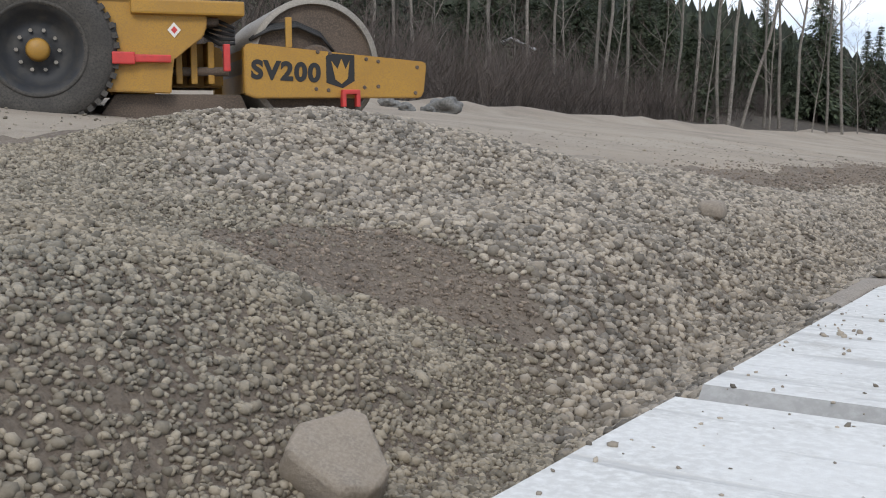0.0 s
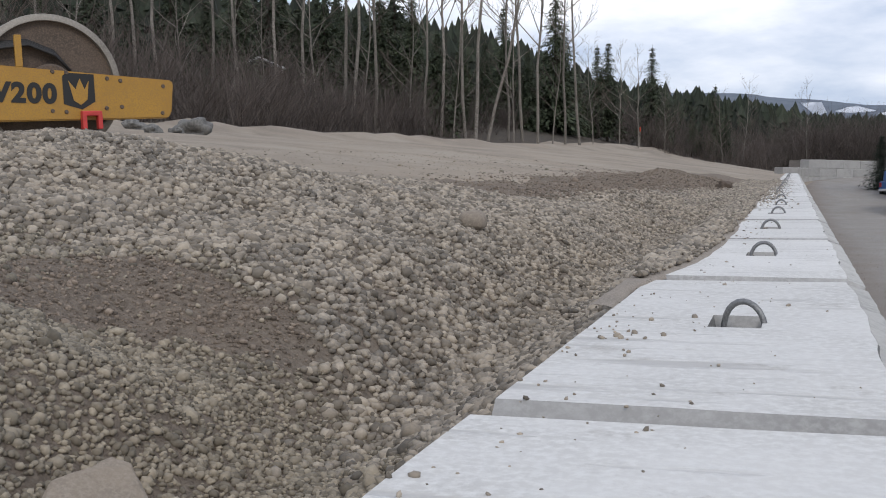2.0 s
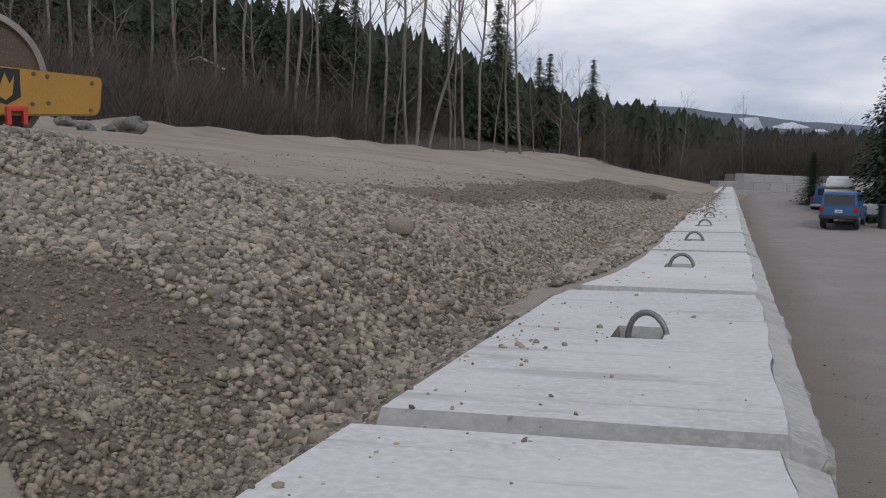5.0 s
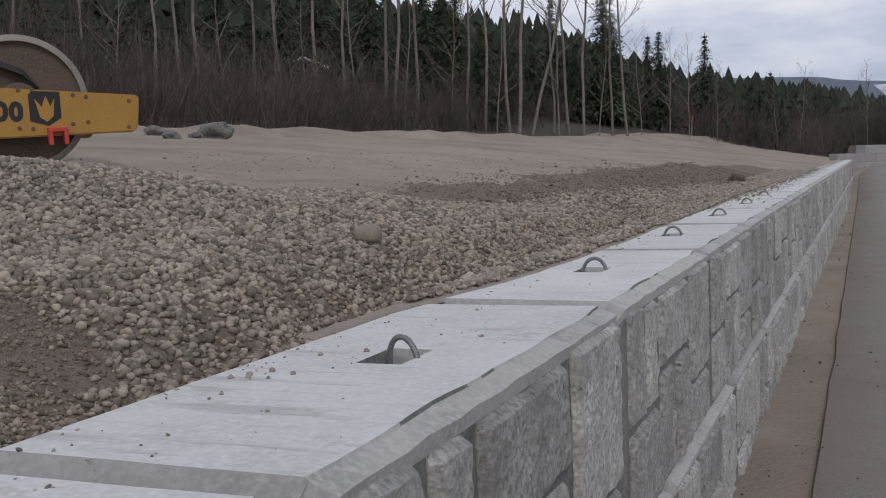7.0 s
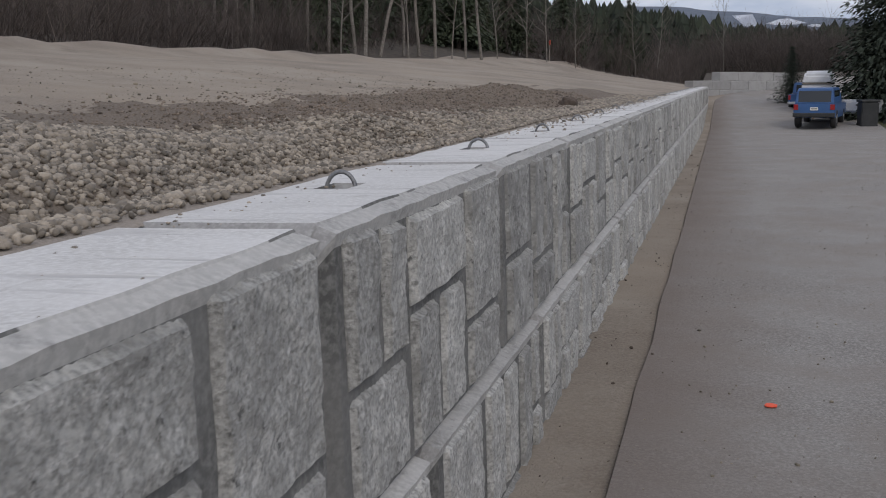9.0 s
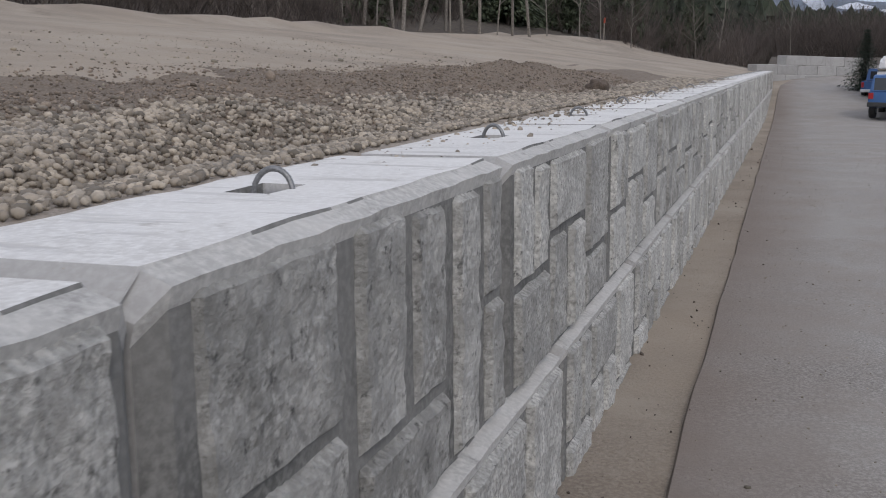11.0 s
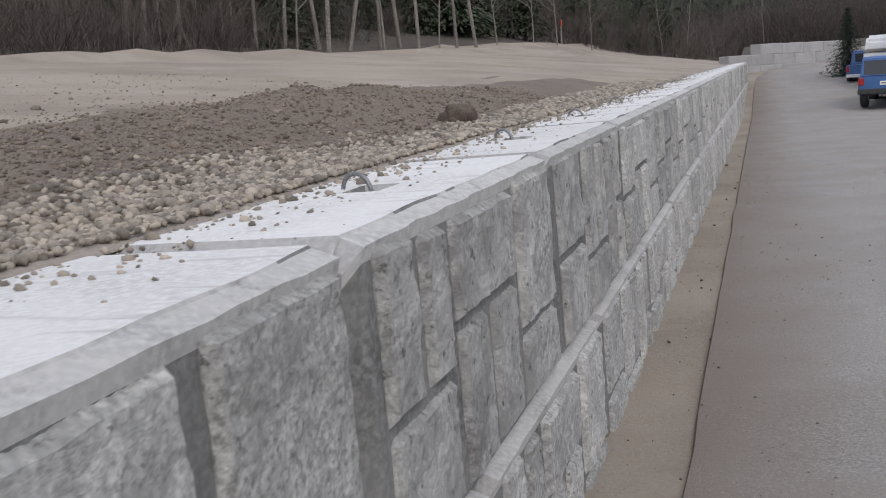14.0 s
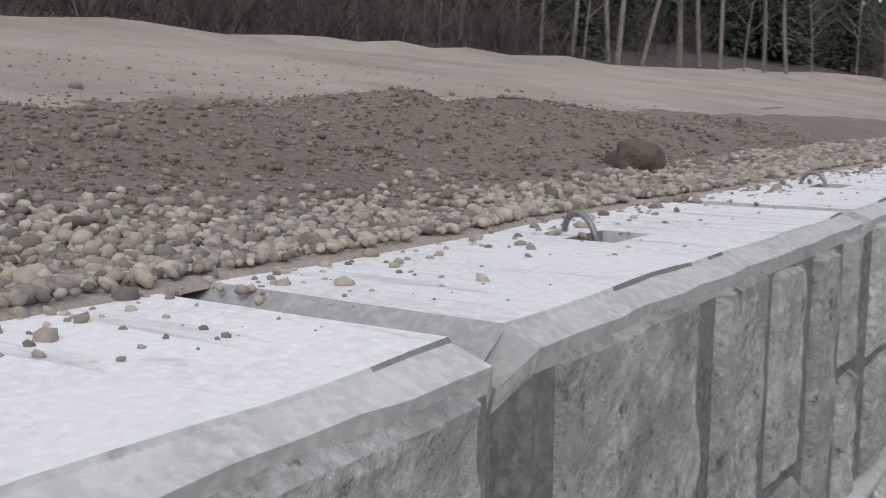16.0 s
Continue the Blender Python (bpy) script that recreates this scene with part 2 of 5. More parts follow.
gp.inputs["Base Color"].default_value = (0.03, 0.035, 0.04, 1)
gp.inputs["Roughness"].default_value = 0.06


# ---- mesh helpers ----
def finish(name, bm, mat, parent=None, label="", smooth=False):
    me = bpy.data.meshes.new(name)
    bmesh.ops.recalc_face_normals(bm, faces=bm.faces)
    bm.to_mesh(me)
    bm.free()
    me.materials.append(mat)
    if smooth:
        me.shade_smooth()
    ob = new(name, me)
    if parent:
        ob.parent = parent
    if label:
        ob["label"] = label
    return ob


def part(name, bm, mat, parent, label="", smooth=False):
    return finish(name, bm, mat, parent, label, smooth)


def soup(name, verts, faces, mat, parent=None, smooth=False):
    """One mesh from arrays of corners and faces."""
    me = bpy.data.meshes.new(name)
    me.from_pydata(verts, [], faces)
    me.materials.append(mat)
    if smooth:
        me.shade_smooth()
    ob = new(name, me)
    if parent:
        ob.parent = parent
    return ob


def add_box(bm, x0, x1, y0, y1, z0, z1, bevel=0.0, m=None):
    r = bmesh.ops.create_cube(bm, size=1.0)
    vs = r["verts"]
    for v in vs:
        v.co = Vector((x0 + (v.co.x + 0.5) * (x1 - x0), y0 + (v.co.y + 0.5) * (y1 - y0), z0 + (v.co.z + 0.5) * (z1 - z0)))
    if bevel:
        es = list({e for v in vs for e in v.link_edges})
        b = bmesh.ops.bevel(bm, geom=es, offset=bevel, segments=2, affect="EDGES", profile=0.6)
        vs = list({v for f in b["faces"] for v in f.verts} | {v for v in vs if v.is_valid})
    if m is not None:
        bmesh.ops.transform(bm, matrix=m, verts=vs)
    return bm


def box(x0, x1, y0, y1, z0, z1, bevel=0.0):
    return add_box(bmesh.new(), x0, x1, y0, y1, z0, z1, bevel)


def tube(bm, points, radii, sides=6, closed_ends=True):
    """A tapered tube along points."""
    rings = []
    pts = [Vector(p) for p in points]
    for i, p in enumerate(pts):
        d = (pts[min(i + 1, len(pts) - 1)] - pts[max(i - 1, 0)]).normalized()
        u = d.orthogonal().normalized()
        w = d.cross(u)
        r = radii[i] if isinstance(radii, (list, tuple)) else radii
        rings.append([bm.verts.new(p + (u * math.cos(a) + w * math.sin(a)) * r) for a in (2 * math.pi * k / sides for k in range(sides))])
    for a, b in zip(rings, rings[1:]):
        # line the rings up so that the tube does not twist
        best = min(range(sides), key=lambda s: sum((a[k].co - b[(k + s) % sides].co).length for k in range(sides)))
        b[:] = b[best:] + b[:best]
        for k in range(sides):
            bm.faces.new((a[k], a[(k + 1) % sides], b[(k + 1) % sides], b[k]))
    if closed_ends:
        bm.faces.new(rings[0][::-1])
        bm.faces.new(rings[-1])
    return bm


def lathe(profile, sides, axis="Y"):
    """A turned body: profile is (radius, along) pairs."""
    bm = bmesh.new()
    rings = []
    for r, a in profile:
        ring = []
        for k in range(sides):
            t = 2 * math.pi * k / sides
            c, s = r * math.cos(t), r * math.sin(t)
            ring.append(bm.verts.new((c, a, s) if axis == "Y" else (c, s, a)))
        rings.append(ring)
    for a, b in zip(rings, rings[1:]):
        for k in range(sides):
            bm.faces.new((a[k], a[(k + 1) % sides], b[(k + 1) % sides], b[k]))
    return bm


def prism(points, y0, y1, bevel=0.0):
    """A plate of the outline points (x, z) between y0 and y1."""
    bm = bmesh.new()
    a = [bm.verts.new((x, y0, z)) for x, z in points]
    b = [bm.verts.new((x, y1, z)) for x, z in points]
    bm.faces.new(a)
    bm.faces.new(b[::-1])
    k = len(points)
    for i in range(k):
        bm.faces.new((a[i], b[i], b[(i + 1) % k], a[(i + 1) % k]))
    if bevel:
        bmesh.ops.bevel(bm, geom=list(bm.edges), offset=bevel, segments=2, affect="EDGES")
    return bm


def root(name, label, category, m, group=""):
    e = new(name)
    e.matrix_world = m
    return tagged(e, label, category, group)


def wob(x, y, s, k=0.0):
    return noise.noise(Vector((x * s, y * s, k)))


def smooth01(v, a, b):
    t = min(1.0, max(0.0, (v - a) / (b - a)))
    return t * t * (3 - 2 * t)


# ---- the lie of the land ----
ROAD_EDGE, ROAD, WALL_TOP, BLOCK, COURSE, DEPTH, LEAN = 0.435, 0.20, 1.464, 1.83, 0.75, 0.625, -1.2
K, EYE = 0.80, 1.79  # sideways scale of the land behind the wall, level of the eye


def bump_at(x, y, cx, cy, rx, ry, h, turn=0.0):
    c, s = math.cos(turn), math.sin(turn)
    u, v = ((x - cx) * c + (y - cy) * s) / rx, (-(x - cx) * s + (y - cy) * c) / ry
    return h * math.exp(-(u * u + v * v))


def road_z(y):
    """The lane is level at first and climbs gently towards the bend."""
    return ROAD - 0.0065 * min(30.0, max(0.0, y - 8)) + 0.062 * max(0.0, min(y, 75) - 38)


HILL_AZ = (-80, -36, -31, -20, -13, -3.5, 1, 5, 14, 60)
HILL_EL = (11, 10.4, 9.9, 8.4, 5.6, 4.2, 3.2, 3.0, 3.2, 3.2)


def hill_top(az):
    return math.tan(radians(float(np.interp(az, HILL_AZ, HILL_EL))))


def hill_z(x, y):
    """How far the wooded valley side climbs above the site."""
    r = math.hypot(x, y)
    az = math.degrees(math.atan2(x, y))
    start = 46 if az < -12 else 46 + (az + 12) * 3 if az < 0 else 82
    return max(0.0, r - start) / 180 * max(1.0, 220 * hill_top(az) - 15) if y > -30 else 0.0


def field(x, y):
    """Height of the filled site behind the wall, banked up against the block backs."""
    z = EYE + K * (raw_field(x / K, y) - 1.864)
    return z + (1.452 - z) * smooth01(x, -0.90, -0.62) * smooth01(y, -1.2, 0.5)


def raw_field(x, y):
    """The site's shape before it is drawn in sideways."""
    d = max(0.0, -x - 0.8)
    z = 1.345 + 0.085 * min(d, 22) + 0.010 * max(-10, min(y, 60)) * min(1.0, d / 9)
    # trench along the back of the wall
    z -= 0.40 * math.exp(-((x + 1.50) / 0.50) ** 2) * smooth01(y, 10.0, 5.5)
    # heap of dumped gravel, with a raw cut in its near flank
    z += bump_at(x, y, -4.4, 1.2, 1.15, 1.7, 0.38, -0.2)
    z += bump_at(x, y, -3.1, 3.2, 0.7, 1.6, 0.12)
    z += bump_at(x, y, -2.6, -1.9, 0.8, 0.7, 0.10)
    z -= bump_at(x, y, -2.25, -0.85, 0.50, 0.42, 0.20, 0.5)
    z -= bump_at(x, y, -3.3, 5.6, 0.9, 1.0, 0.10)
    # low windrows further along
    z += bump_at(x, y, -2.3, 7.3, 0.35, 0.5, 0.12)
    z += bump_at(x, y, -2.7, 14.0, 0.55, 2.4, 0.25, -0.14)
    z += bump_at(x, y, -2.3, 20.0, 0.6, 2.8, 0.14)
    z += (0.08 * wob(x, y, 1.5, 8) + 0.045 * wob(x, y, 4.0, 9)) * math.exp(-((x + 2.9) / 1.1) ** 2) * smooth01(y, 5, 8) * smooth01(y, 26, 18)
    z += bump_at(x, y, -9.0, 53.1, 1.3, 1.2, 0.55)
    # berm along the trees
    e = -16.5 + 0.12 * (y - 15)
    z += 0.22 * math.exp(-((x - e) / 1.1) ** 2) * (1 + 0.9 * wob(x, y, 0.5) + 0.7 * wob(x, y, 1.7)) * smooth01(y, 5, 14)
    z += 0.05 * wob(x, y, 0.35) + 0.02 * wob(x, y, 1.3)
    near = smooth01(math.hypot(x + 3, (y - 2) * 0.5), 7, 3)
    z += near * (0.035 * wob(x, y, 2.2, 5) + 0.012 * wob(x, y, 7, 2))
    # woods beyond climb
    z += min(max(0.0, e - 2 - x), 12) * 0.05
    if x * x + y * y > 1600:
        z += hill_z(x, y)
    return z


def ground_z(x, y):
    if x > -0.54:
        z = -0.035 + road_z(y) + 0.012 * wob(x, y, 1.1) + 0.008 * wob(x, y, 4.0)
        if x > 8.5:
            z += 0.03 + 0.02 * min(10.0, x - 8.5)
        if y > 78:
            z += K * hill_z(x / K, y)
        return z
    return field(x, y)


def lines(a, b, fine_a, fine_b, step, grow):
    out = list(np.arange(fine_a, fine_b, step))
    v, s = fine_b, step
    while v < b:
        out.append(v)
        s *= grow
        v += s
    out.append(b)
    v, s = fine_a, step
    while v > a:
        s *= grow
        v -= s
        out.insert(0, max(v, a))
    return out


xs = [x for x in lines(-210, -0.575, -3.7, -0.575, 0.056, 1.10)] + [-0.53, -0.51, -0.3, 0.0, 0.1, 0.15, 0.2, 0.25, 0.3, 0.35, 0.4, 0.5, 0.6, 1.2, 3, 6, 8.4, 9, 11, 14, 20, 40, 90, 260]
ys = lines(-60, 420, -4.0, 14.0, 0.08, 1.09)
verts = [(x, y, ground_z(x, y)) for y in ys for x in xs]
nx = len(xs)
faces = [(j * nx + i, j * nx + i + 1, (j + 1) * nx + i + 1, (j + 1) * nx + i) for j in range(len(ys) - 1) for i in range(nx - 1)]
ground = tagged(soup("ground", verts, faces, M_ground, smooth=True), "tan packed gravel and soil of a levelled building site", "ground", kind="structure")
ground.data.materials.append(M_forest_floor)
ground.data.materials.append(M_grass)
ground.data.materials.append(M_brown_earth)
ground.data.materials.append(M_fines)
for f in ground.data.polygons:
    c = Vector((f.center.x / (K if f.center.x < 0 else 1), f.center.y, 0))
    if (c.x < -18.3 + 0.12 * (c.y - 15) + 1.2 * wob(c.x, c.y, 0.3)) or c.y > 66 or (c.x < -13 and c.y < 3):
        f.material_index = 1
    elif -4.0 + 0.7 * wob(c.x, c.y, 0.8) + 0.35 * wob(c.x, c.y, 3.1) < c.x + 0.10 * max(0, 9 - c.y) < -1.2 and 5.0 < c.y < 22 + 3 * wob(c.x, c.y, 0.7) or (c.x > -5.0 + 0.6 * wob(c.x, c.y, 1.3) + max(0, c.y - 1.5) * 0.75 and -0.7 > c.x and -5 < c.y < 6):
        f.material_index = 3
    elif ((c.x + 2.5) * 0.85 + (c.y + 0.65) * 0.5) ** 2 / 0.32 + (-(c.x + 2.5) * 0.5 + (c.y + 0.65) * 0.85) ** 2 / 0.10 < 1.1 + 0.4 * wob(c.x, c.y, 5):
        f.material_index = 3
    elif c.x > 8.4 or (c.x > 6.2 and c.y > 30):
        f.material_index = 2
    # darker ground under the cobbles paints the shade in their gaps
    if f.material_index == 3 and -0.9 < c.y < 5.5 and c.x > -4.2 and ((c.x + 2.5) * 0.85 + (c.y + 0.65) * 0.5) ** 2 / 0.28 + (-(c.x + 2.5) * 0.5 + (c.y + 0.65) * 0.85) ** 2 / 0.08 > 1.1:
        f.material_index = 4

road_bm = bmesh.new()
ry = lines(-20, 68, -4, 20, 0.5, 1.12)
rx = [ROAD_EDGE, ROAD_EDGE + 0.02, 0.9, 1.6, 3, 4.5, 5.5, 6.3]
grid = [[road_bm.verts.new((x - 0.004 * max(0, min(y, 40) - 6) + (0.02 * wob(0, y, 0.9) + 0.01 * wob(0, y, 5) if i < 2 else 0) + max(0, y - 50) ** 2 * 0.02, y, road_z(y) + (-0.05 if i == 0 else 0.006 * wob(x, y, 0.4)))) for i, x in enumerate(rx)] for y in ry]
for a, b in zip(grid, grid[1:]):
    for i in range(len(rx) - 1):
        road_bm.faces.new((a[i], a[i + 1], b[i + 1], b[i]))
road = tagged(finish("road", road_bm, M_asphalt, smooth=False), "worn grey asphalt lane with a broken edge beside the wall", "road", kind="structure")


# ---- retaining wall ----
def stone_mesh(w, h, proud, seed):
    """One rough split stone face, in the block's own y-z plane, out towards +x."""
    n_y, n_z = max(5, round(w / 0.015)), max(5, round(h / 0.015))
    bm = bmesh.new()
    g = []
    for j in range(n_z + 1):
        row = []
        for i in range(n_y + 1):
            u, v = i / n_y, j / n_z
            y0, z0 = u * w, v * h
            edge = min(u * w, (1 - u) * w, v * h, (1 - v) * h)
            rim = min(1.0, edge / (0.013 + 0.006 * noise.noise(Vector((y0 * 9, z0 * 9, seed)))))
            y, z = u * w, v * h
            d = noise.noise(Vector((y * 5, z * 5, seed))) * 0.008 + noise.noise(Vector((y * 14, z * 14, seed + 3))) * 0.006 + noise.noise(Vector((y * 34, z * 34, seed + 7))) * 0.004
            x = (proud + d) * (0.52 + 0.48 * max(0.0, rim) ** 0.5)
            y += noise.noise(Vector((seed, z * 8, 1))) * 0.007
            z += noise.noise(Vector((y * 8, seed, 2))) * 0.007
            if j == n_z and i % 2:
                x -= 0.006
            row.append(bm.verts.new((x, y, z)))
        g.append(row)
    for a, b in zip(g, g[1:]):
        for i in range(n_y):
            bm.faces.new((a[i], a[i + 1], b[i + 1], b[i]))
    rim = [g[0][i] for i in range(n_y + 1)] + [g[j][n_y] for j in range(1, n_z + 1)] + [g[n_z][i] for i in range(n_y - 1, -1, -1)] + [g[j][0] for j in range(n_z - 1, 0, -1)]
    back = [bm.verts.new((-0.03, v.co.y, v.co.z)) for v in rim]
    for i in range(len(rim)):
        k = (i + 1) % len(rim)
        bm.faces.new((rim[i], back[i], back[k], rim[k]))
    return bm


FACES = {
    "E": [(0.045, 0.17, 0.47, 1), (0.195, 0.30, 0.47, 1), (0.045, 0.30, 0, 0.43), (0.325, 0.66, 0.61, 1), (0.325, 0.475, 0, 0.57), (0.50, 0.66, 0, 0.57), (0.69, 0.96, 0.34, 1), (0.69, 0.96, 0, 0.30)],
    "F": [(0.05, 0.335, 0.48, 1), (0.05, 0.335, 0, 0.44), (0.37, 0.52, 0.33, 1), (0.55, 0.68, 0.33, 1), (0.37, 0.68, 0, 0.29), (0.715, 0.835, 0, 1), (0.87, 0.965, 0.52, 1), (0.87, 0.965, 0, 0.48)],
}


def block_body(with_pocket):
    """The cast block behind its stone face, with chamfered top ends and a lifting pocket in its top."""
    bm = bmesh.new()
    F, W, L, H, c = -0.014, DEPTH, BLOCK - 0.012, COURSE - 0.006, 0.048
    px, py = (-0.38, -0.27), (0.46 * L, 0.56 * L)
    gy = sorted([c + (L - 2 * c) * q / 22 for q in range(23)] + list(py))
    last, pj = len(gy) - 1, gy.index(py[0])
    gy = [g for g in gy if not (py[0] < g < py[1])]
    last = len(gy) - 1
    gx = [-W, px[0], px[1], -0.056]
    top = {}
    for i, x in enumerate(gx):
        for j, y in enumerate(gy):
            ragged = 0.016 * wob(y, 1, 3.1) + 0.008 * wob(y, 2, 11) if i == 3 else 0.0
            top[i, j] = bm.verts.new((x + ragged, y, H + 0.003 * wob(x, y, 3)))
    for i in range(3):
        for j in range(last):
            q = [top[i, j], top[i + 1, j], top[i + 1, j + 1], top[i, j + 1]]
            if with_pocket and i == 1 and j == pj:
                low = [bm.verts.new((v.co.x * 0.85 - 0.325 * 0.15, v.co.y * 0.8 + 0.51 * L * 0.2, H - 0.035)) for v in q]
                bm.faces.new(low)
                for a in range(4):
                    bm.faces.new((q[a], q[(a + 1) % 4], low[(a + 1) % 4], low[a]))
            else:
                bm.faces.new(q)
    # front lip, a little lower than the top, rounded over to the face
    lip = [bm.verts.new((top[3, j].co.x + 0.004, y, H - 0.005 - 0.005 * abs(wob(y, 7, 6)))) for j, y in enumerate(gy)]
    nose = [bm.verts.new((-0.006 + 0.006 * wob(y, 3, 7), y, H - 0.024 + 0.008 * wob(y, 4, 9))) for y in gy]
    face = [bm.verts.new((F, y, H - 0.058)) for y in gy]
    foot = [bm.verts.new((F, y, 0)) for y in gy]
    rows = [[top[3, j] for j in range(last + 1)], lip, nose, face, foot]
    for a, b in zip(rows, rows[1:]):
        for j in range(last):
            bm.faces.new((a[j], b[j], b[j + 1], a[j + 1]))
    back_low = [bm.verts.new((-W, y, 0)) for y in gy]
    for j in range(last):
        bm.faces.new((top[0, j], top[0, j + 1], back_low[j + 1], back_low[j]))
        bm.faces.new((foot[j], back_low[j], back_low[j + 1], foot[j + 1]))
    # chamfered ends
    for j, y in ((0, 0.0), (last, L)):
        edge = [top[i, j] for i in range(4)] + [lip[j], nose[j], face[j], foot[j], back_low[j]]
        inner = []
        for v in edge:
            z = v.co.z - (c * 0.9 if v.co.z > 0.1 else 0)
            x = v.co.x - (0.030 if v in (lip[j], nose[j], face[j], foot[j]) else 0)
            inner.append(bm.verts.new((x, y, z)))
        n_e = len(edge)
        for a in range(n_e):
            bm.faces.new((edge[a], edge[(a + 1) % n_e], inner[(a + 1) % n_e], inner[a]))
        bm.faces.new(inner)
    return bm


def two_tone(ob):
    """Pale trowelled top, dirtier lip, greyer ends, and recesses between the stones with shade painted in."""
    for extra in (M_joint, M_lip, M_recess_shade):
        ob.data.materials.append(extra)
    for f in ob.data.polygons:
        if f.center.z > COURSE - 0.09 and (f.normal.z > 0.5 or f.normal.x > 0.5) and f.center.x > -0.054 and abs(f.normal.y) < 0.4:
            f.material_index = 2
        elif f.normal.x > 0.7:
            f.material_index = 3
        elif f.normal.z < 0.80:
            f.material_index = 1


def cable_loop(bm, w=0.050, h=0.044, r=0.0070):
    pts = []
    for k in range(13):
        a = math.pi * k / 12
        pts.append((0.0, -w * math.cos(a), -0.045 + (h + 0.045) * math.sin(a) ** 0.7))
    return tube(bm, pts, r, 8)


def make_block(kind, seed, pocket, face):
    b = new("wall_block")
    body = part("body", block_body(pocket), M_concrete, b)
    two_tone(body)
    L, H = BLOCK - 0.012, COURSE
    for i, (u0, u1, v0, v1) in enumerate(FACES[kind]):
        u0, u1 = u0 + 0.008, u1 - 0.008
        z0, z1 = 0.012 + v0 * (H - 0.058), 0.012 + v1 * (H - 0.058) - (0.018 if v1 == 1 and i % 2 else 0)
        st = part("stone", stone_mesh((u1 - u0) * L, z1 - z0, 0.042 + 0.005 * ((seed * 7 + i * 5) % 3 - 1), seed * 11 + i), face, b)
        st.location = (-0.035, u0 * L, z0)
    return b


def wall_pose(k, course):
    y = k * BLOCK
    if course == 0:
        return pose(0.036 + 0.006 * wob(k, 3, 1.7), y, WALL_TOP - COURSE + 0.004 * wob(k, 1, 2.3), 0.12 * wob(k, 9, 1.3), LEAN + 0.5 * wob(k, 5, 1.1), 0.25 * wob(k, 7, 1.9))
    return pose(0.080, y - 0.62 * BLOCK, WALL_TOP - 2 * COURSE, 0, LEAN, 0.2 * wob(k, 4, 1.3))


templates = {}
for key, kind, seed, pocket, face in (("A", "E", 1, True, M_stone_face), ("B", "E", 2, True, M_stone_face), ("C", "F", 3, True, M_stone_face), ("D", "E", 8, True, M_stone_dark), ("G", "F", 9, True, M_stone_dark),
                                      ("lA", "E", 4, False, M_stone_face), ("lB", "E", 5, False, M_stone_face), ("lC", "F", 6, False, M_stone_face)):
    tone = "darkly weathered" if face is M_stone_dark else "pale grey"
    templates[key] = tagged(make_block(kind, seed, pocket, face), tone + " split-face concrete retaining wall block", "concrete block", "blocks of the retaining wall")
order = {0: "ABABABGABDGADBCA", 1: "CBAABACBAABCABAC"}
used = set()
for course, prefix in ((0, ""), (1, "l")):
    for k in range(-4, 28):
        key = prefix + order[course][(k + 4) % 16]
        m = wall_pose(k, course)
        t = templates[key]
        if key in used:
            copy_thing(t, m)
        else:
            used.add(key)
            t.matrix_world = m
# lifting loops set in the tops
loop_src = None
for k in range(-4, 26):
    m = wall_pose(k, 0) @ pose(-0.315 - 0.08 * smooth01(k, 3, 6) + 0.02 * wob(k, 2, 1.7), 0.51 * BLOCK, COURSE - 0.006, 0, 25 * wob(k, 6, 1.3), 82 + 26 * wob(k, 8, 1.7))
    if loop_src is None:
        loop_src = tagged(finish("lifting_loop", cable_loop(bmesh.new()), M_steel, smooth=True), "bent grey steel cable lifting loop cast into a block", "lifting loop", "lifting loops along the wall")
        loop_src.matrix_world = m
    else:
        copy_thing(loop_src, m)

# far wall where the lane bends, of smooth smaller blocks
far_block = new("far_wall_block")
fb = part("body", box(-0.55, 0.0, 0.0, 1.415, 0.0, 0.435, 0.02), M_joint, far_block)
part("cap", box(-0.53, -0.02, 0.02, 1.395, 0.435, 0.445, 0.004), M_concrete, far_block, "pale trowelled top")
tagged(far_block, "smooth grey concrete block of the far wall", "concrete block", "blocks of the far wall")
placed = False
for course, count in ((0, 6), (1, 6), (2, 4)):
    for i in range(count):
        q = i + (1.4 if course == 2 else 0.4 if course == 0 else 0.0)
        m = pose(-0.74 + q * 0.90, 53.0 + q * 1.10 + 0.02 * course, 0.84 + course * 0.445 - 0.02 * q, 0, 0, -39 + wob(i, course, 2.3))
        if placed:
            copy_thing(far_block, m)
        else:
            far_block.matrix_world, placed = m, True


# ---- loose stone ----
def ico(level):
    bm = bmesh.new()
    bmesh.ops.create_icosphere(bm, subdivisions=level, radius=1.0)
    v = np.array([p.co[:] for p in bm.verts])
    f = np.array([[q.index for q in p.verts] for p in bm.faces])
    bm.free()
    return v, f


ICO = {1: ico(1), 2: ico(2)}


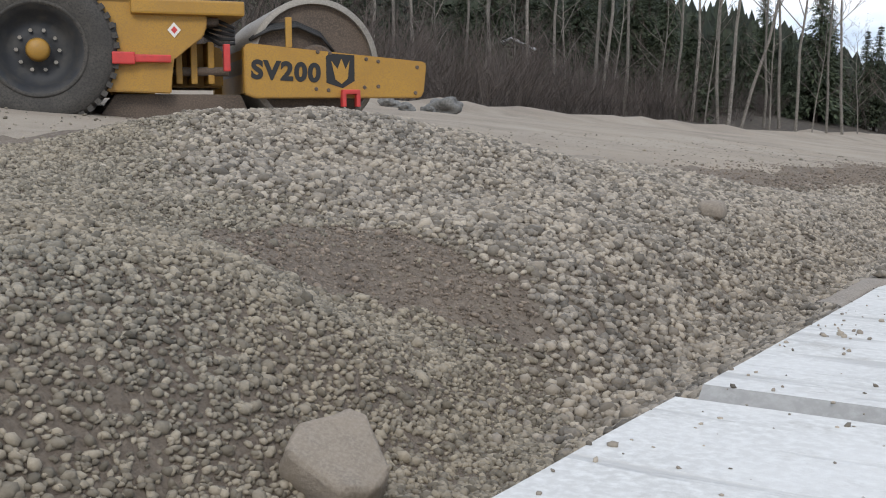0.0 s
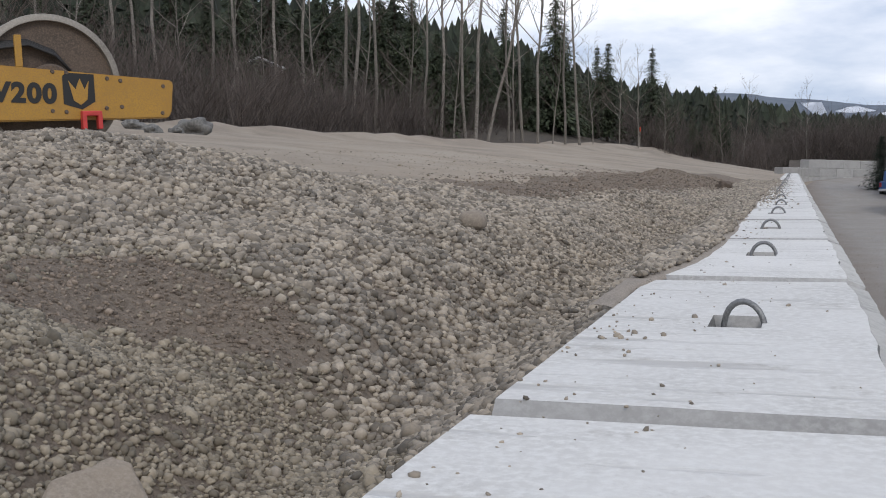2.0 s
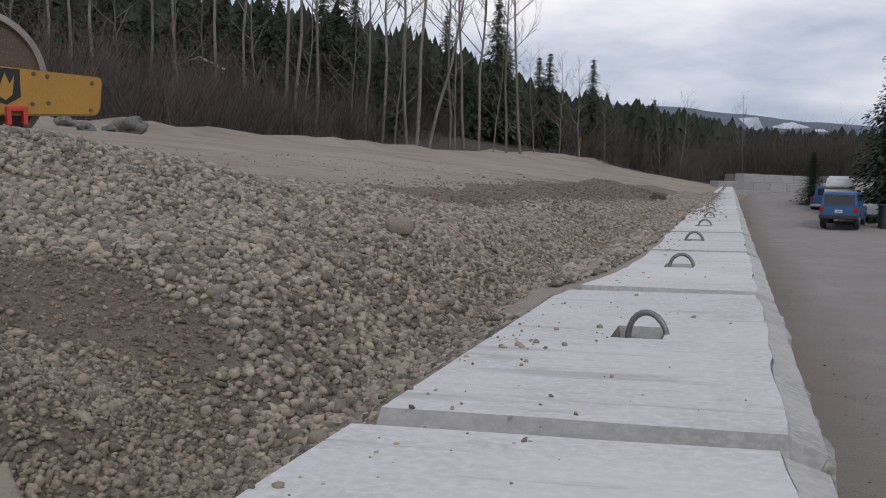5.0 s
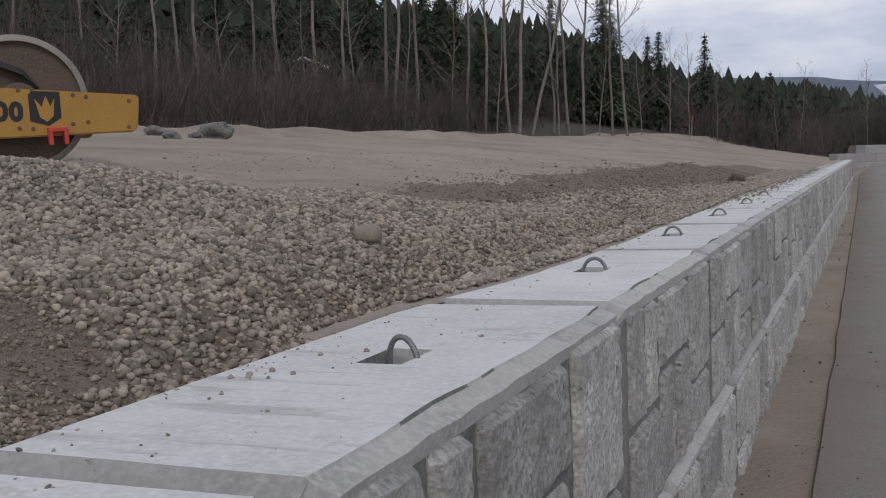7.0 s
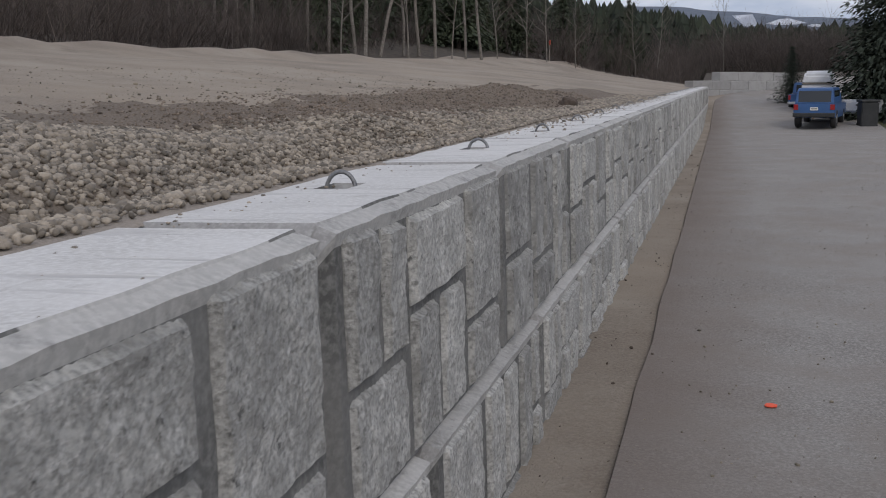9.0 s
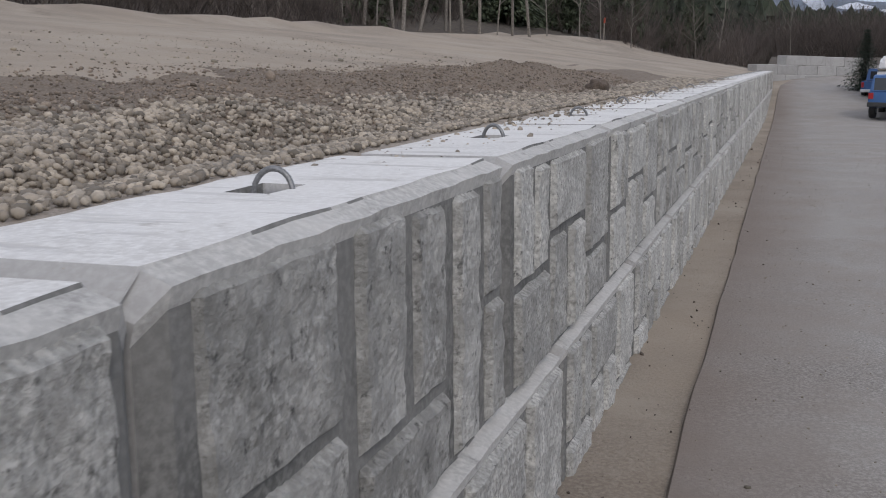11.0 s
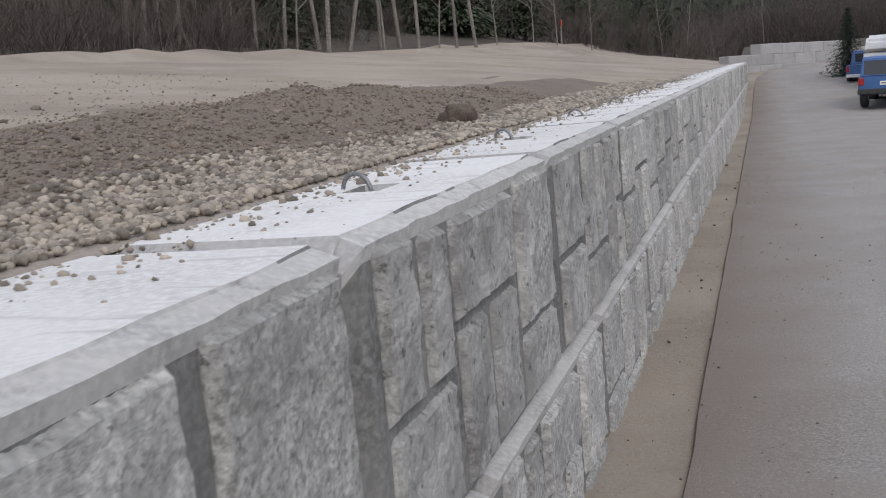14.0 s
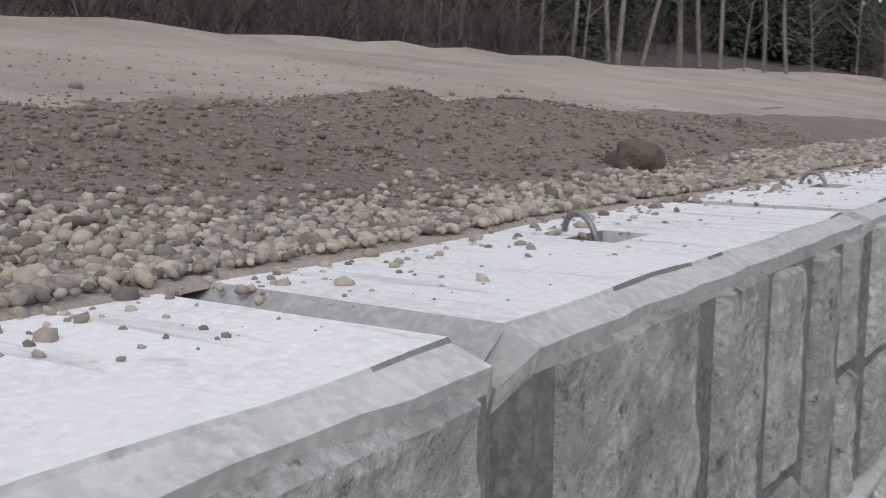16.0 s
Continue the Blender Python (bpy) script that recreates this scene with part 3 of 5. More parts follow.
def scatter(name, places, sizes, mat, label, level=1, flat=0.62, angular=0.0, seed=1, sink=0.25):
    """Many loose stones as one mesh. places: (n, 3), sizes: (n,) half lengths in metres."""
    rng = np.random.default_rng(seed)
    v0, f0 = ICO[level]
    n, sizes = len(places), sizes * K
    if n == 0:
        return None
    sc = np.stack([np.ones(n), rng.uniform(0.65, 0.95, n), rng.uniform(flat - 0.15, flat + 0.15, n)], 1) * sizes[:, None]
    a, b, c = rng.uniform(0, 2 * np.pi, n), rng.normal(0, 0.45, n), rng.normal(0, 0.45, n)
    ca, sa, cb, sb, cc, s_c = np.cos(a), np.sin(a), np.cos(b), np.sin(b), np.cos(c), np.sin(c)
    rz = np.zeros((n, 3, 3)); rz[:, 0, 0] = ca; rz[:, 0, 1] = -sa; rz[:, 1, 0] = sa; rz[:, 1, 1] = ca; rz[:, 2, 2] = 1
    ry = np.zeros((n, 3, 3)); ry[:, 0, 0] = cb; ry[:, 0, 2] = sb; ry[:, 1, 1] = 1; ry[:, 2, 0] = -sb; ry[:, 2, 2] = cb
    rx = np.zeros((n, 3, 3)); rx[:, 0, 0] = 1; rx[:, 1, 1] = cc; rx[:, 1, 2] = -s_c; rx[:, 2, 1] = s_c; rx[:, 2, 2] = cc
    rot = ry @ rx @ rz
    shape = v0[None] * (1 + rng.uniform(-angular, angular, (n, len(v0), 1)))
    pts = np.einsum("nij,nkj->nki", rot, shape * sc[:, None, :]) + places[:, None, :]
    pts[:, :, 2] += (sizes * (0.5 - sink))[:, None]
    faces = (f0[None] + (np.arange(n) * len(v0))[:, None, None]).reshape(-1, 3)
    me = bpy.data.meshes.new(name)
    me.vertices.add(n * len(v0))
    me.vertices.foreach_set("co", pts.reshape(-1).astype(np.float32))
    me.loops.add(len(faces) * 3)
    me.loops.foreach_set("vertex_index", faces.reshape(-1).astype(np.int32))
    me.polygons.add(len(faces))
    me.polygons.foreach_set("loop_start", np.arange(0, len(faces) * 3, 3, dtype=np.int32))
    me.update(calc_edges=True)
    me.materials.append(mat)
    if level > 1:
        me.shade_smooth()
    ob = new(name, me)
    return tagged(ob, label, "gravel", kind="stuff")


# quick height lookup on a fine table
TX0, TX1, TY0, TY1, TS = -7.4, -0.56, -5.0, 26.0, 0.04
tab_x, tab_y = np.arange(TX0, TX1 + TS, TS), np.arange(TY0, TY1 + TS, TS)
table = np.array([[field(float(x), float(y)) for x in tab_x] for y in tab_y])


def heights(x, y):
    i = np.clip(((x - TX0) / TS), 0, len(tab_x) - 1.001)
    j = np.clip(((y - TY0) / TS), 0, len(tab_y) - 1.001)
    i0, j0 = i.astype(int), j.astype(int)
    u, v = i - i0, j - j0
    return table[j0, i0] * (1 - u) * (1 - v) + table[j0, i0 + 1] * u * (1 - v) + table[j0 + 1, i0] * (1 - u) * v + table[j0 + 1, i0 + 1] * u * v


def laid(x, y):
    return np.stack([x * K, y, heights(x * K, y)], 1)


def in_scarp(x, y):
    """The raw sandy cut in the heap, nearly bare of stones."""
    u, v = (x + 2.5) * 0.85 + (y + 0.65) * 0.5, -(x + 2.5) * 0.5 + (y + 0.65) * 0.85
    edge = 0.95 + 0.32 * np.sin(x * 7 + 2) + 0.25 * np.sin(y * 11 + 1) + 0.15 * np.sin(x * 23 + y * 17)
    return ((u / 0.58) ** 2 + (v / 0.30) ** 2 < edge) & (np.random.default_rng(3).uniform(0, 1, len(x)) < 0.96)


def cobble_share(x, y):
    """How far a place is covered by round cobbles rather than crushed stone."""
    edge = -0.95 + 0.30 * np.sin(x * 2.1) + 0.32 * (-x - 1.2)
    near = 1 / (1 + np.exp(-(y - edge) * 10))
    outer = np.interp(y, (-1, 1.5, 3, 5, 7, 9, 11, 13), (-5.0, -5.0, -3.9, -2.9, -2.3, -1.9, -1.6, -1.45)) + 0.12 * np.sin(y * 2.7) + 0.06 * np.sin(y * 7.1)
    side = 1 / (1 + np.exp(-(x - outer) * 9))
    return near * side


rng = np.random.default_rng(5)


def spread(n, x0, x1, y0, y1):
    x, y = rng.uniform(x0, x1, n), rng.uniform(y0, y1, n)
    return x, y


x, y = spread(104000, -5.1, -0.72, -1.6, 13.0)
keep = (rng.uniform(0, 1, len(x)) < cobble_share(x, y)) & ~in_scarp(x, y)
x, y = x[keep], y[keep]
close = (x > -1.7) & (y > 6.0)
size = np.exp(rng.normal(math.log(0.0235), 0.22, len(x))) * np.where(close, 0.86, 1.0)
xyz = laid(x, y)
scatter("river_cobbles", xyz[~close], size[~close], M_pebble, "heap of rounded beige and grey river cobbles", 1, angular=0.13, seed=2)
scatter("wall_side_cobbles", xyz[close], size[close], M_pebble, "rounded beige river cobbles banked behind the wall", 1, angular=0.13, seed=3)
x, y = spread(9500, -1.55, -0.68, 13.0, 26.0)
size = np.exp(rng.normal(math.log(0.0235), 0.24, len(x)))
scatter("drainage_cobbles", laid(x, y), size, M_pebble, "rounded beige cobbles in a strip behind the wall", 1, seed=4)

x, y = spread(150000, -4.9, -0.73, -4.2, 2.6)
keep = (rng.uniform(0, 1, len(x)) > cobble_share(x, y) * 1.05) & ~in_scarp(x, y) & (x + 0.55 * y > -6.8)
x, y = x[keep], y[keep]
size = np.exp(rng.normal(math.log(0.0112), 0.30, len(x)))
scatter("crushed_gravel", laid(x, y), size, M_crushed, "bank of crushed tan and grey gravel", 1, angular=0.25, seed=6)
x, y = spread(15000, -3.5, -1.6, -1.5, 0.3)
keep = in_scarp(x, y)
x, y = x[keep], y[keep]
size = np.exp(rng.normal(math.log(0.0060), 0.45, len(x)))
scatter("cut_grit", laid(x, y), size, M_earth, "brown grit and crumbs on the raw cut of the heap", 1, angular=0.25, seed=15, sink=0.35)
x, y = spread(44000, -5.0, -1.3, 3.5, 18.0)
keep = (rng.uniform(0, 1, len(x)) > cobble_share(x, y) * 1.1) & (rng.uniform(0, 1, len(x)) < np.exp(-((x + 2.6) / 1.2) ** 2))
x, y = x[keep], y[keep]
size = np.exp(rng.normal(math.log(0.0095), 0.45, len(x)))
scatter("windrow_gravel", laid(x, y), size, M_earth, "low windrow of brown earth and broken stone", 1, angular=0.25, seed=7)
x, y = spread(3200, -9.0, -3.5, -3.0, 20.0)
size = np.exp(rng.normal(math.log(0.008), 0.5, len(x)))
scatter("scattered_gravel", laid(x, y), size, M_crushed, "small stones scattered over packed soil", 1, angular=0.25, seed=8)

# sand and fines washed over the back of the block tops
def spill_edge(y):
    cover = 0.13 * smooth01(y, -0.5, 1.3) * (1 - 0.45 * smooth01(y, 4.5, 8.5))
    return -0.59 + cover + 0.035 * wob(0, y, 1.1, 3) + 0.015 * wob(0, y, 4.3, 4)


spill_v, spill_f, spill_y = [], [], np.arange(-0.75, 26, 0.06)
for y in spill_y:
    e = spill_edge(y)
    for q, lift in ((0.0, 0.006), (0.35, 0.010), (0.7, 0.008), (0.93, 0.004), (1.0, -0.006)):
        x = -0.66 + (e + 0.66) * q
        spill_v.append((x, y, WALL_TOP - 0.008 + x * 0.02 + lift + 0.006 * wob(x, y, 9, 1) * (1 - q)))
for j in range(len(spill_y) - 1):
    for i in range(4):
        spill_f.append((j * 5 + i, j * 5 + i + 1, j * 5 + i + 6, j * 5 + i + 5))
tagged(soup("sand_spill", spill_v, spill_f, M_sand, smooth=True), "pale tan sand washed over the back of the block tops", "sand", kind="stuff")
n = 9000
y = rng.uniform(-0.1, 24, n)
x = -0.64 + (np.array([spill_edge(v) for v in y]) + 0.61) * rng.uniform(0, 1, n) ** 1.5
size = np.exp(rng.normal(math.log(0.0140), 0.32, n))
scatter("spilled_cobbles", np.stack([x, y, np.full(n, WALL_TOP - 0.004)], 1), size, M_pebble, "cobbles spilled over the back edge of the wall", 1, angular=0.13, seed=14)

# crumbs lying on the block tops
n = 11000
x, y = -0.04 - 0.66 * rng.uniform(0, 1, n) ** 0.6, rng.uniform(-6, 24, n)
dense = np.where(y > 8, 1.0, np.where(y > 5, 0.55, 0.35)) * np.clip(-x * 1.6 - 0.05, 0.1, 1)
keep = rng.uniform(0, 1, n) < dense
x, y = x[keep], y[keep]
size = np.minimum(0.026, np.exp(rng.normal(math.log(0.0050), 0.60, len(x))) * np.where((x < -0.35) & (y > 7), 1.7, np.where(y < 5, 0.85, 1.0)))
size = np.where(y < 5, np.minimum(size, 0.011), size)
scatter("stones_on_wall", np.stack([x, y, WALL_TOP - 0.008 + x * 0.02], 1), size, M_pebble, "small stones and grit lying on the block tops", 1, angular=0.2, seed=9, sink=0.3)
# dirt and grit in the gutter strip
n = 420
x, y = rng.uniform(0.10, 0.50, n), rng.uniform(-3, 26, n)
size = np.exp(rng.normal(math.log(0.0045), 0.6, n))
scatter("gutter_grit", np.stack([x, y, np.array([road_z(v) for v in y]) - 0.03 + np.where(x > 0.43, 0.03, 0)], 1), size, M_clod, "dark crumbs of earth beside the road edge", 1, angular=0.3, seed=10)
n = 5000
x, y = rng.uniform(0.5, 4.5, n), -2 + 28 * rng.uniform(0, 1, n) ** 1.4
size = np.exp(rng.normal(math.log(0.0052), 0.4, n))
scatter("road_grit", np.stack([x, y, np.array([road_z(v) for v in y]) + 0.001], 1), size, M_crushed, "pale grit scattered on the asphalt", 1, angular=0.3, seed=11)


def boulder(name, size, mat, label, m, seed, rough=0.16, level=4, group=""):
    bm = bmesh.new()
    bmesh.ops.create_icosphere(bm, subdivisions=level, radius=1.0)
    for v in bm.verts:
        d = v.co.normalized()
        k = 1 + rough * noise.noise(d * 1.3 + Vector((seed, 0, 0))) * 2 + 0.05 * noise.noise(d * 5 + Vector((seed, 4, 0)))
        p = d * k
        p = Vector([math.copysign(abs(c) ** 0.8, c) for c in p])
        v.co = Vector((p.x * size[0], p.y * size[1], p.z * size[2]))
    ob = finish(name, bm, mat, smooth=True)
    ob.matrix_world = m
    return tagged(ob, label, "rock", group)


def flat_slab(m):
    """The broad flat-faced stone half buried in the gravel."""
    outline = [(-0.17, -0.12), (0.10, -0.20), (0.20, -0.10), (0.21, 0.02), (0.03, 0.21), (-0.05, 0.22), (-0.19, 0.03)]
    bm = bmesh.new()
    lo = [bm.verts.new((x * 1.04, y * 1.04, -0.13)) for x, y in outline]
    hi = [bm.verts.new((x, y, 0.0)) for x, y in outline]
    bm.faces.new(hi)
    bm.faces.new(lo[::-1])
    for i in range(len(outline)):
        k = (i + 1) % len(outline)
        bm.faces.new((lo[i], lo[k], hi[k], hi[i]))
    bmesh.ops.bevel(bm, geom=list(bm.edges), offset=0.035, segments=3, affect="EDGES", profile=0.6)
    bmesh.ops.triangulate(bm, faces=bm.faces)
    bmesh.ops.subdivide_edges(bm, edges=bm.edges, cuts=2, use_grid_fill=True)
    for v in bm.verts:
        v.co += Vector((0, 0, 0.012)) * noise.noise(v.co * 9) + v.normal * 0.008 * noise.noise(v.co * 25)
    ob = finish("flat_boulder", bm, M_boulder, smooth=True)
    ob.matrix_world = m
    return tagged(ob, "flat-faced tan boulder half buried in crushed gravel", "rock")


flat_slab(pose(-1.259, -1.846, 1.236, 26, 18, 20) @ Matrix.Diagonal((0.50, 0.50, 0.62, 1)))
boulder("round_boulder", (0.075, 0.075, 0.055), M_boulder, "single round pale boulder on the cobble slope", pose(-1.77, 1.94, field(-1.77, 1.94) + 0.035), 3, 0.05, 3)
boulder("earth_clod", (0.105, 0.12, 0.075), M_clod, "dark lump of earth on the windrow", pose(-1.27, 14.26, field(-1.27, 14.26) + 0.045, 0, 0, 40), 8, 0.25, 4)
for i, (bx, by, r) in enumerate(((-13.8, 14.1, 0.44), (-14.5, 13.1, 0.26), (-13.3, 12.2, 0.20), (-15.2, 11.2, 0.27), (-15.8, 12.5, 0.34), (-14.6, 15.0, 0.30), (-14.2, 10.4, 0.18), (-13.5, 13.2, 0.16))):
    bx, r = bx * K, r * K
    boulder("grey_boulder", (r, r * 0.8, r * 0.55), M_grey_rock, "large grey boulder at the edge of the woods", pose(bx, by, field(bx, by) + r * 0.28, 0, 0, 50 * i), 20 + i, 0.34, 4, "boulders at the wood's edge")

# survey stake beyond the mound, and the paint mark on the asphalt
stake = root("survey_stake", "wooden survey stake with orange flagging on the graded field", "stake", pose(-9.0, 60.0, field(-9.0, 60.0)))
part("stick", box(-0.03, 0.03, -0.03, 0.03, -0.2, 1.2, 0.006), M_bark, stake)
part("flagging", prism([(-0.035, 0.90), (0.045, 0.92), (0.05, 1.20), (-0.035, 1.18)], -0.03, 0.03, 0.008), M_orange, stake, "fluorescent orange tape")
mark = bmesh.new()
low = [mark.verts.new((0.030 * (1 + 0.35 * wob(k, 1, 1.9)) * math.cos(k * math.pi / 8), 0.032 * (1 + 0.4 * wob(k, 2, 2.7)) * math.sin(k * math.pi / 8), 0)) for k in range(16)]
high = [mark.verts.new(v.co + Vector((0, 0, 0.004))) for v in low]
mark.faces.new(high)
for k in range(16):
    mark.faces.new((low[k], low[(k + 1) % 16], high[(k + 1) % 16], high[k]))
paint = tagged(finish("paint_mark", mark, M_orange), "small orange spray-paint mark on the asphalt", "paint mark")
paint.matrix_world = pose(1.105, 4.80, ROAD + 0.006, 0, 0, 10)


# ---- road roller ----
def tyre_wheel(parent, x, z, y0, r, w):
    prof = [(r * 0.60, 0.05), (r * 0.80, 0.0), (r * 0.93, 0.03), (r, 0.10), (r, w - 0.10), (r * 0.93, w - 0.03), (r * 0.80, w), (r * 0.60, w - 0.05), (r * 0.58, w * 0.5), (r * 0.60, 0.05)]
    t = part("tyre", lathe(prof, 64), M_tyre, parent, "dusty black rubber tyre with worn lugs", True)
    t.location = (x, y0, z)
    lug_bm = bmesh.new()
    for k in range(46):
        a = 2 * math.pi * k / 46
        for side in (0, 1):
            add_box(lug_bm, -0.026, 0.026, 0.05 + side * w * 0.5, w * 0.5 - 0.02 + side * w * 0.5 - 0.03, r - 0.03, r + 0.022, 0.0, Matrix.Rotation(a + side * 0.07, 4, "Y"))
    lug = part("tread", lug_bm, M_tyre, t)
    rim = part("rim", lathe([(0.0, 0.16), (r * 0.16, 0.16), (r * 0.2, 0.20), (r * 0.42, 0.22), (r * 0.50, 0.10), (r * 0.57, 0.06), (r * 0.60, 0.045), (r * 0.60, 0.30), (0.0, 0.30)], 48), M_rim, t, "dark steel rim", True)
    part("rim_flange", lathe([(r * 0.58, 0.05), (r * 0.60, 0.03), (r * 0.63, 0.03), (r * 0.645, 0.06), (r * 0.62, 0.08), (r * 0.58, 0.05)], 48), M_tyre, t, "dusty rim flange", True)
    part("hub", lathe([(0.0, 0.05), (r * 0.11, 0.05), (r * 0.145, 0.08), (r * 0.16, 0.17), (0.0, 0.17)], 32), M_yellow, t, "yellow planetary hub cap", True)
    for k in range(10):
        a = 2 * math.pi * k / 10
        nut = part("wheel_nut", lathe([(0.0, -0.03), (0.018, -0.03), (0.018, 0.03), (0.0, 0.03)], 6), M_drum, t)
        nut.location = (r * 0.27 * math.cos(a), 0.20, r * 0.27 * math.sin(a))
    return t


def text_mesh(word, size, bold):
    cu = bpy.data.curves.new("lettering", "FONT")
    cu.body, cu.size, cu.offset, cu.extrude, cu.space_character = word, size, bold, 0.003, 1.12
    tmp = bpy.data.objects.new("lettering", cu)
    scene.collection.objects.link(tmp)
    me = bpy.data.meshes.new_from_object(tmp.evaluated_get(bpy.context.evaluated_depsgraph_get()))
    bpy.data.objects.remove(tmp)
    return me


def road_roller(m):
    r = root("road_roller", "yellow single-drum road roller parked behind the gravel heap", "road roller", m)
    beam = [(-1.80, 0.34), (-1.80, 0.78), (-1.76, 0.81), (-0.02, 0.665), (0.0, 0.64), (-0.03, 0.36), (-0.07, 0.31), (-1.70, 0.30)]
    b = part("drum_frame", prism(beam, 0.0, 0.14, 0.012), M_yellow, r, "tapered yellow steel side beam")
    part("far_drum_frame", prism(beam, 2.15, 2.29, 0.012), M_yellow, r)
    part("front_crossbar", box(-0.16, -0.02, 0.14, 2.15, 0.36, 0.60, 0.01), M_yellow, r)
    part("rear_crossbar", box(-1.72, -1.58, 0.14, 2.15, 0.36, 0.80, 0.01), M_yellow, r)
    for bx, bz in ((-0.10, 0.61), (-0.12, 0.36), (-0.50, 0.66), (-0.62, 0.68), (-0.50, 0.42), (-0.64, 0.41), (-1.10, 0.74), (-0.98, 0.73), (-1.0, 0.38), (-1.12, 0.39)):
        bolt = part("bolt", lathe([(0.0, -0.012), (0.016, -0.012), (0.02, 0.0), (0.02, 0.01)], 8), M_rust, b)
        bolt.location = (bx, 0.0, bz)
    me = text_mesh("SV200", 0.235, 0.011)
    me.materials.append(M_letter)
    word = new("lettering", me)
    word.parent = b
    word.matrix_parent_inverse = Matrix()
    word.matrix_local = Matrix.Translation((-1.74, -0.004, 0.490)) @ Euler((radians(90), radians(2.4), 0)).to_matrix().to_4x4()
    part("emblem", prism([(-1.02, 0.45), (-1.02, 0.70), (-0.985, 0.73), (-0.74, 0.715), (-0.74, 0.47), (-0.86, 0.40)], -0.004, 0.001), M_letter, b, "dark square emblem plate")
    part("emblem_shape", prism([(-0.97, 0.66), (-0.93, 0.48), (-0.87, 0.44), (-0.81, 0.49), (-0.79, 0.66), (-0.83, 0.58), (-0.87, 0.68), (-0.91, 0.58)], -0.008, -0.004), M_yellow, b)
    lug = bmesh.new()
    add_box(lug, -0.88, -0.70, -0.07, 0.02, 0.34, 0.385, 0.01)
    add_box(lug, -0.88, -0.84, -0.07, 0.02, 0.22, 0.36, 0.008)
    add_box(lug, -0.74, -0.70, -0.07, 0.02, 0.22, 0.36, 0.008)
    part("lifting_lug", lug, M_red, r, "red-painted lifting lug")
    part("drum", lathe([(0.585, 0.20), (0.64, 0.20), (0.645, 0.22), (0.645, 2.08), (0.64, 2.10), (0.585, 2.10), (0.585, 0.20)], 80), M_drum, r, "scoured bare steel drum shell", True).location = (-1.08, 0, 0.63)
    part("drum_web", lathe([(0.0, 0.30), (0.588, 0.26), (0.588, 0.34), (0.0, 0.34)], 48), M_rust, r).location = (-1.08, 0, 0.63)
    part("drum_axle", lathe([(0.0, 0.10), (0.17, 0.10), (0.19, 0.14), (0.19, 0.56), (0.0, 0.56)], 24), M_rust, r).location = (-1.08, 0, 0.63)
    part("scraper", prism([(-1.95, 0.02), (-2.9, 0.06), (-3.1, 0.12), (-2.95, 0.34), (-1.8, 0.34), (-1.7, 0.10)], 0.25, 2.1, 0.01), M_rust, r, "dark dirty scraper and belly plate")
    part("scraper_edge", prism([(-3.15, 0.10), (-1.0, -0.06), (-0.7, -0.06), (-0.7, -0.02), (-1.0, -0.02), (-3.15, 0.14)], 0.15, 0.20), M_rust, r)
    # rear frame, deck and bonnet
    side = [(-3.15, 0.36), (-2.46, 0.34), (-2.44, 0.66), (-2.16, 0.86), (-2.12, 0.97), (-2.12, 1.16), (-3.25, 1.16), (-3.25, 0.5)]
    body = part("rear_frame", prism(side, 0.10, 0.16, 0.012), M_yellow, r, "yellow rear frame plate")
    part("far_rear_frame", prism(side, 2.05, 2.11, 0.012), M_yellow, r)
    part("tank", box(-4.9, -2.5, 0.45, 1.85, 0.55, 1.30, 0.04), M_yellow, r)
    part("bonnet", box(-5.1, -2.75, 0.30, 1.95, 1.28, 2.05, 0.06), M_yellow, r, "yellow engine bonnet")
    part("deck", box(-2.80, -1.78, 0.02, 2.2, 1.055, 1.19, 0.02), M_yellow, r, "yellow operator's deck")
    # dark slab added in place of the shadow under the deck
    part("deck_shadow_gap", box(-3.2, -2.0, 0.18, 2.0, 0.98, 1.05, 0.01), M_rust, r)
    part("seat_console", box(-2.70, -2.10, 0.75, 1.4, 1.19, 1.75, 0.06), M_dark_plastic, r)
    part("data_plate", box(-3.13, -2.93, 0.085, 0.098, 0.80, 0.97), M_rim, body, "dark data plate")
    part("warning_diamond", prism([(-2.42, 0.85), (-2.36, 0.92), (-2.42, 0.99), (-2.48, 0.92)], 0.088, 0.098), M_white_mark, body, "white diamond decal")
    part("warning_diamond_core", prism([(-2.42, 0.885), (-2.39, 0.92), (-2.42, 0.955), (-2.45, 0.92)], 0.084, 0.088), M_red, body)
    bar = bmesh.new()
    add_box(bar, -2.98, -2.46, 0.02, 0.07, 0.62, 0.69, 0.012)
    add_box(bar, -2.98, -2.78, 0.0, 0.09, 0.60, 0.71, 0.012)
    part("red_step_bar", bar, M_red, r, "red-painted locking bar")
    part("articulation", prism([(-2.45, 0.42), (-1.9, 0.42), (-1.9, 0.80), (-2.10, 0.86), (-2.45, 0.70)], 0.7, 1.5, 0.02), M_yellow, r, "dirty yellow articulation joint")
    for ax in (-2.36, -2.22, -2.06):
        part("hinge_plate", box(ax - 0.03, ax + 0.03, 0.35, 0.75, 0.44, 0.84, 0.01), M_yellow, r)
    part("steering_ram", tube(bmesh.new(), [(-2.46, 0.45, 0.56), (-1.90, 0.35, 0.56)], 0.045, 12), M_rust, r)
    part("red_reflector", box(-1.98, -1.92, 0.05, 0.12, 0.55, 0.80, 0.008), M_red, r)
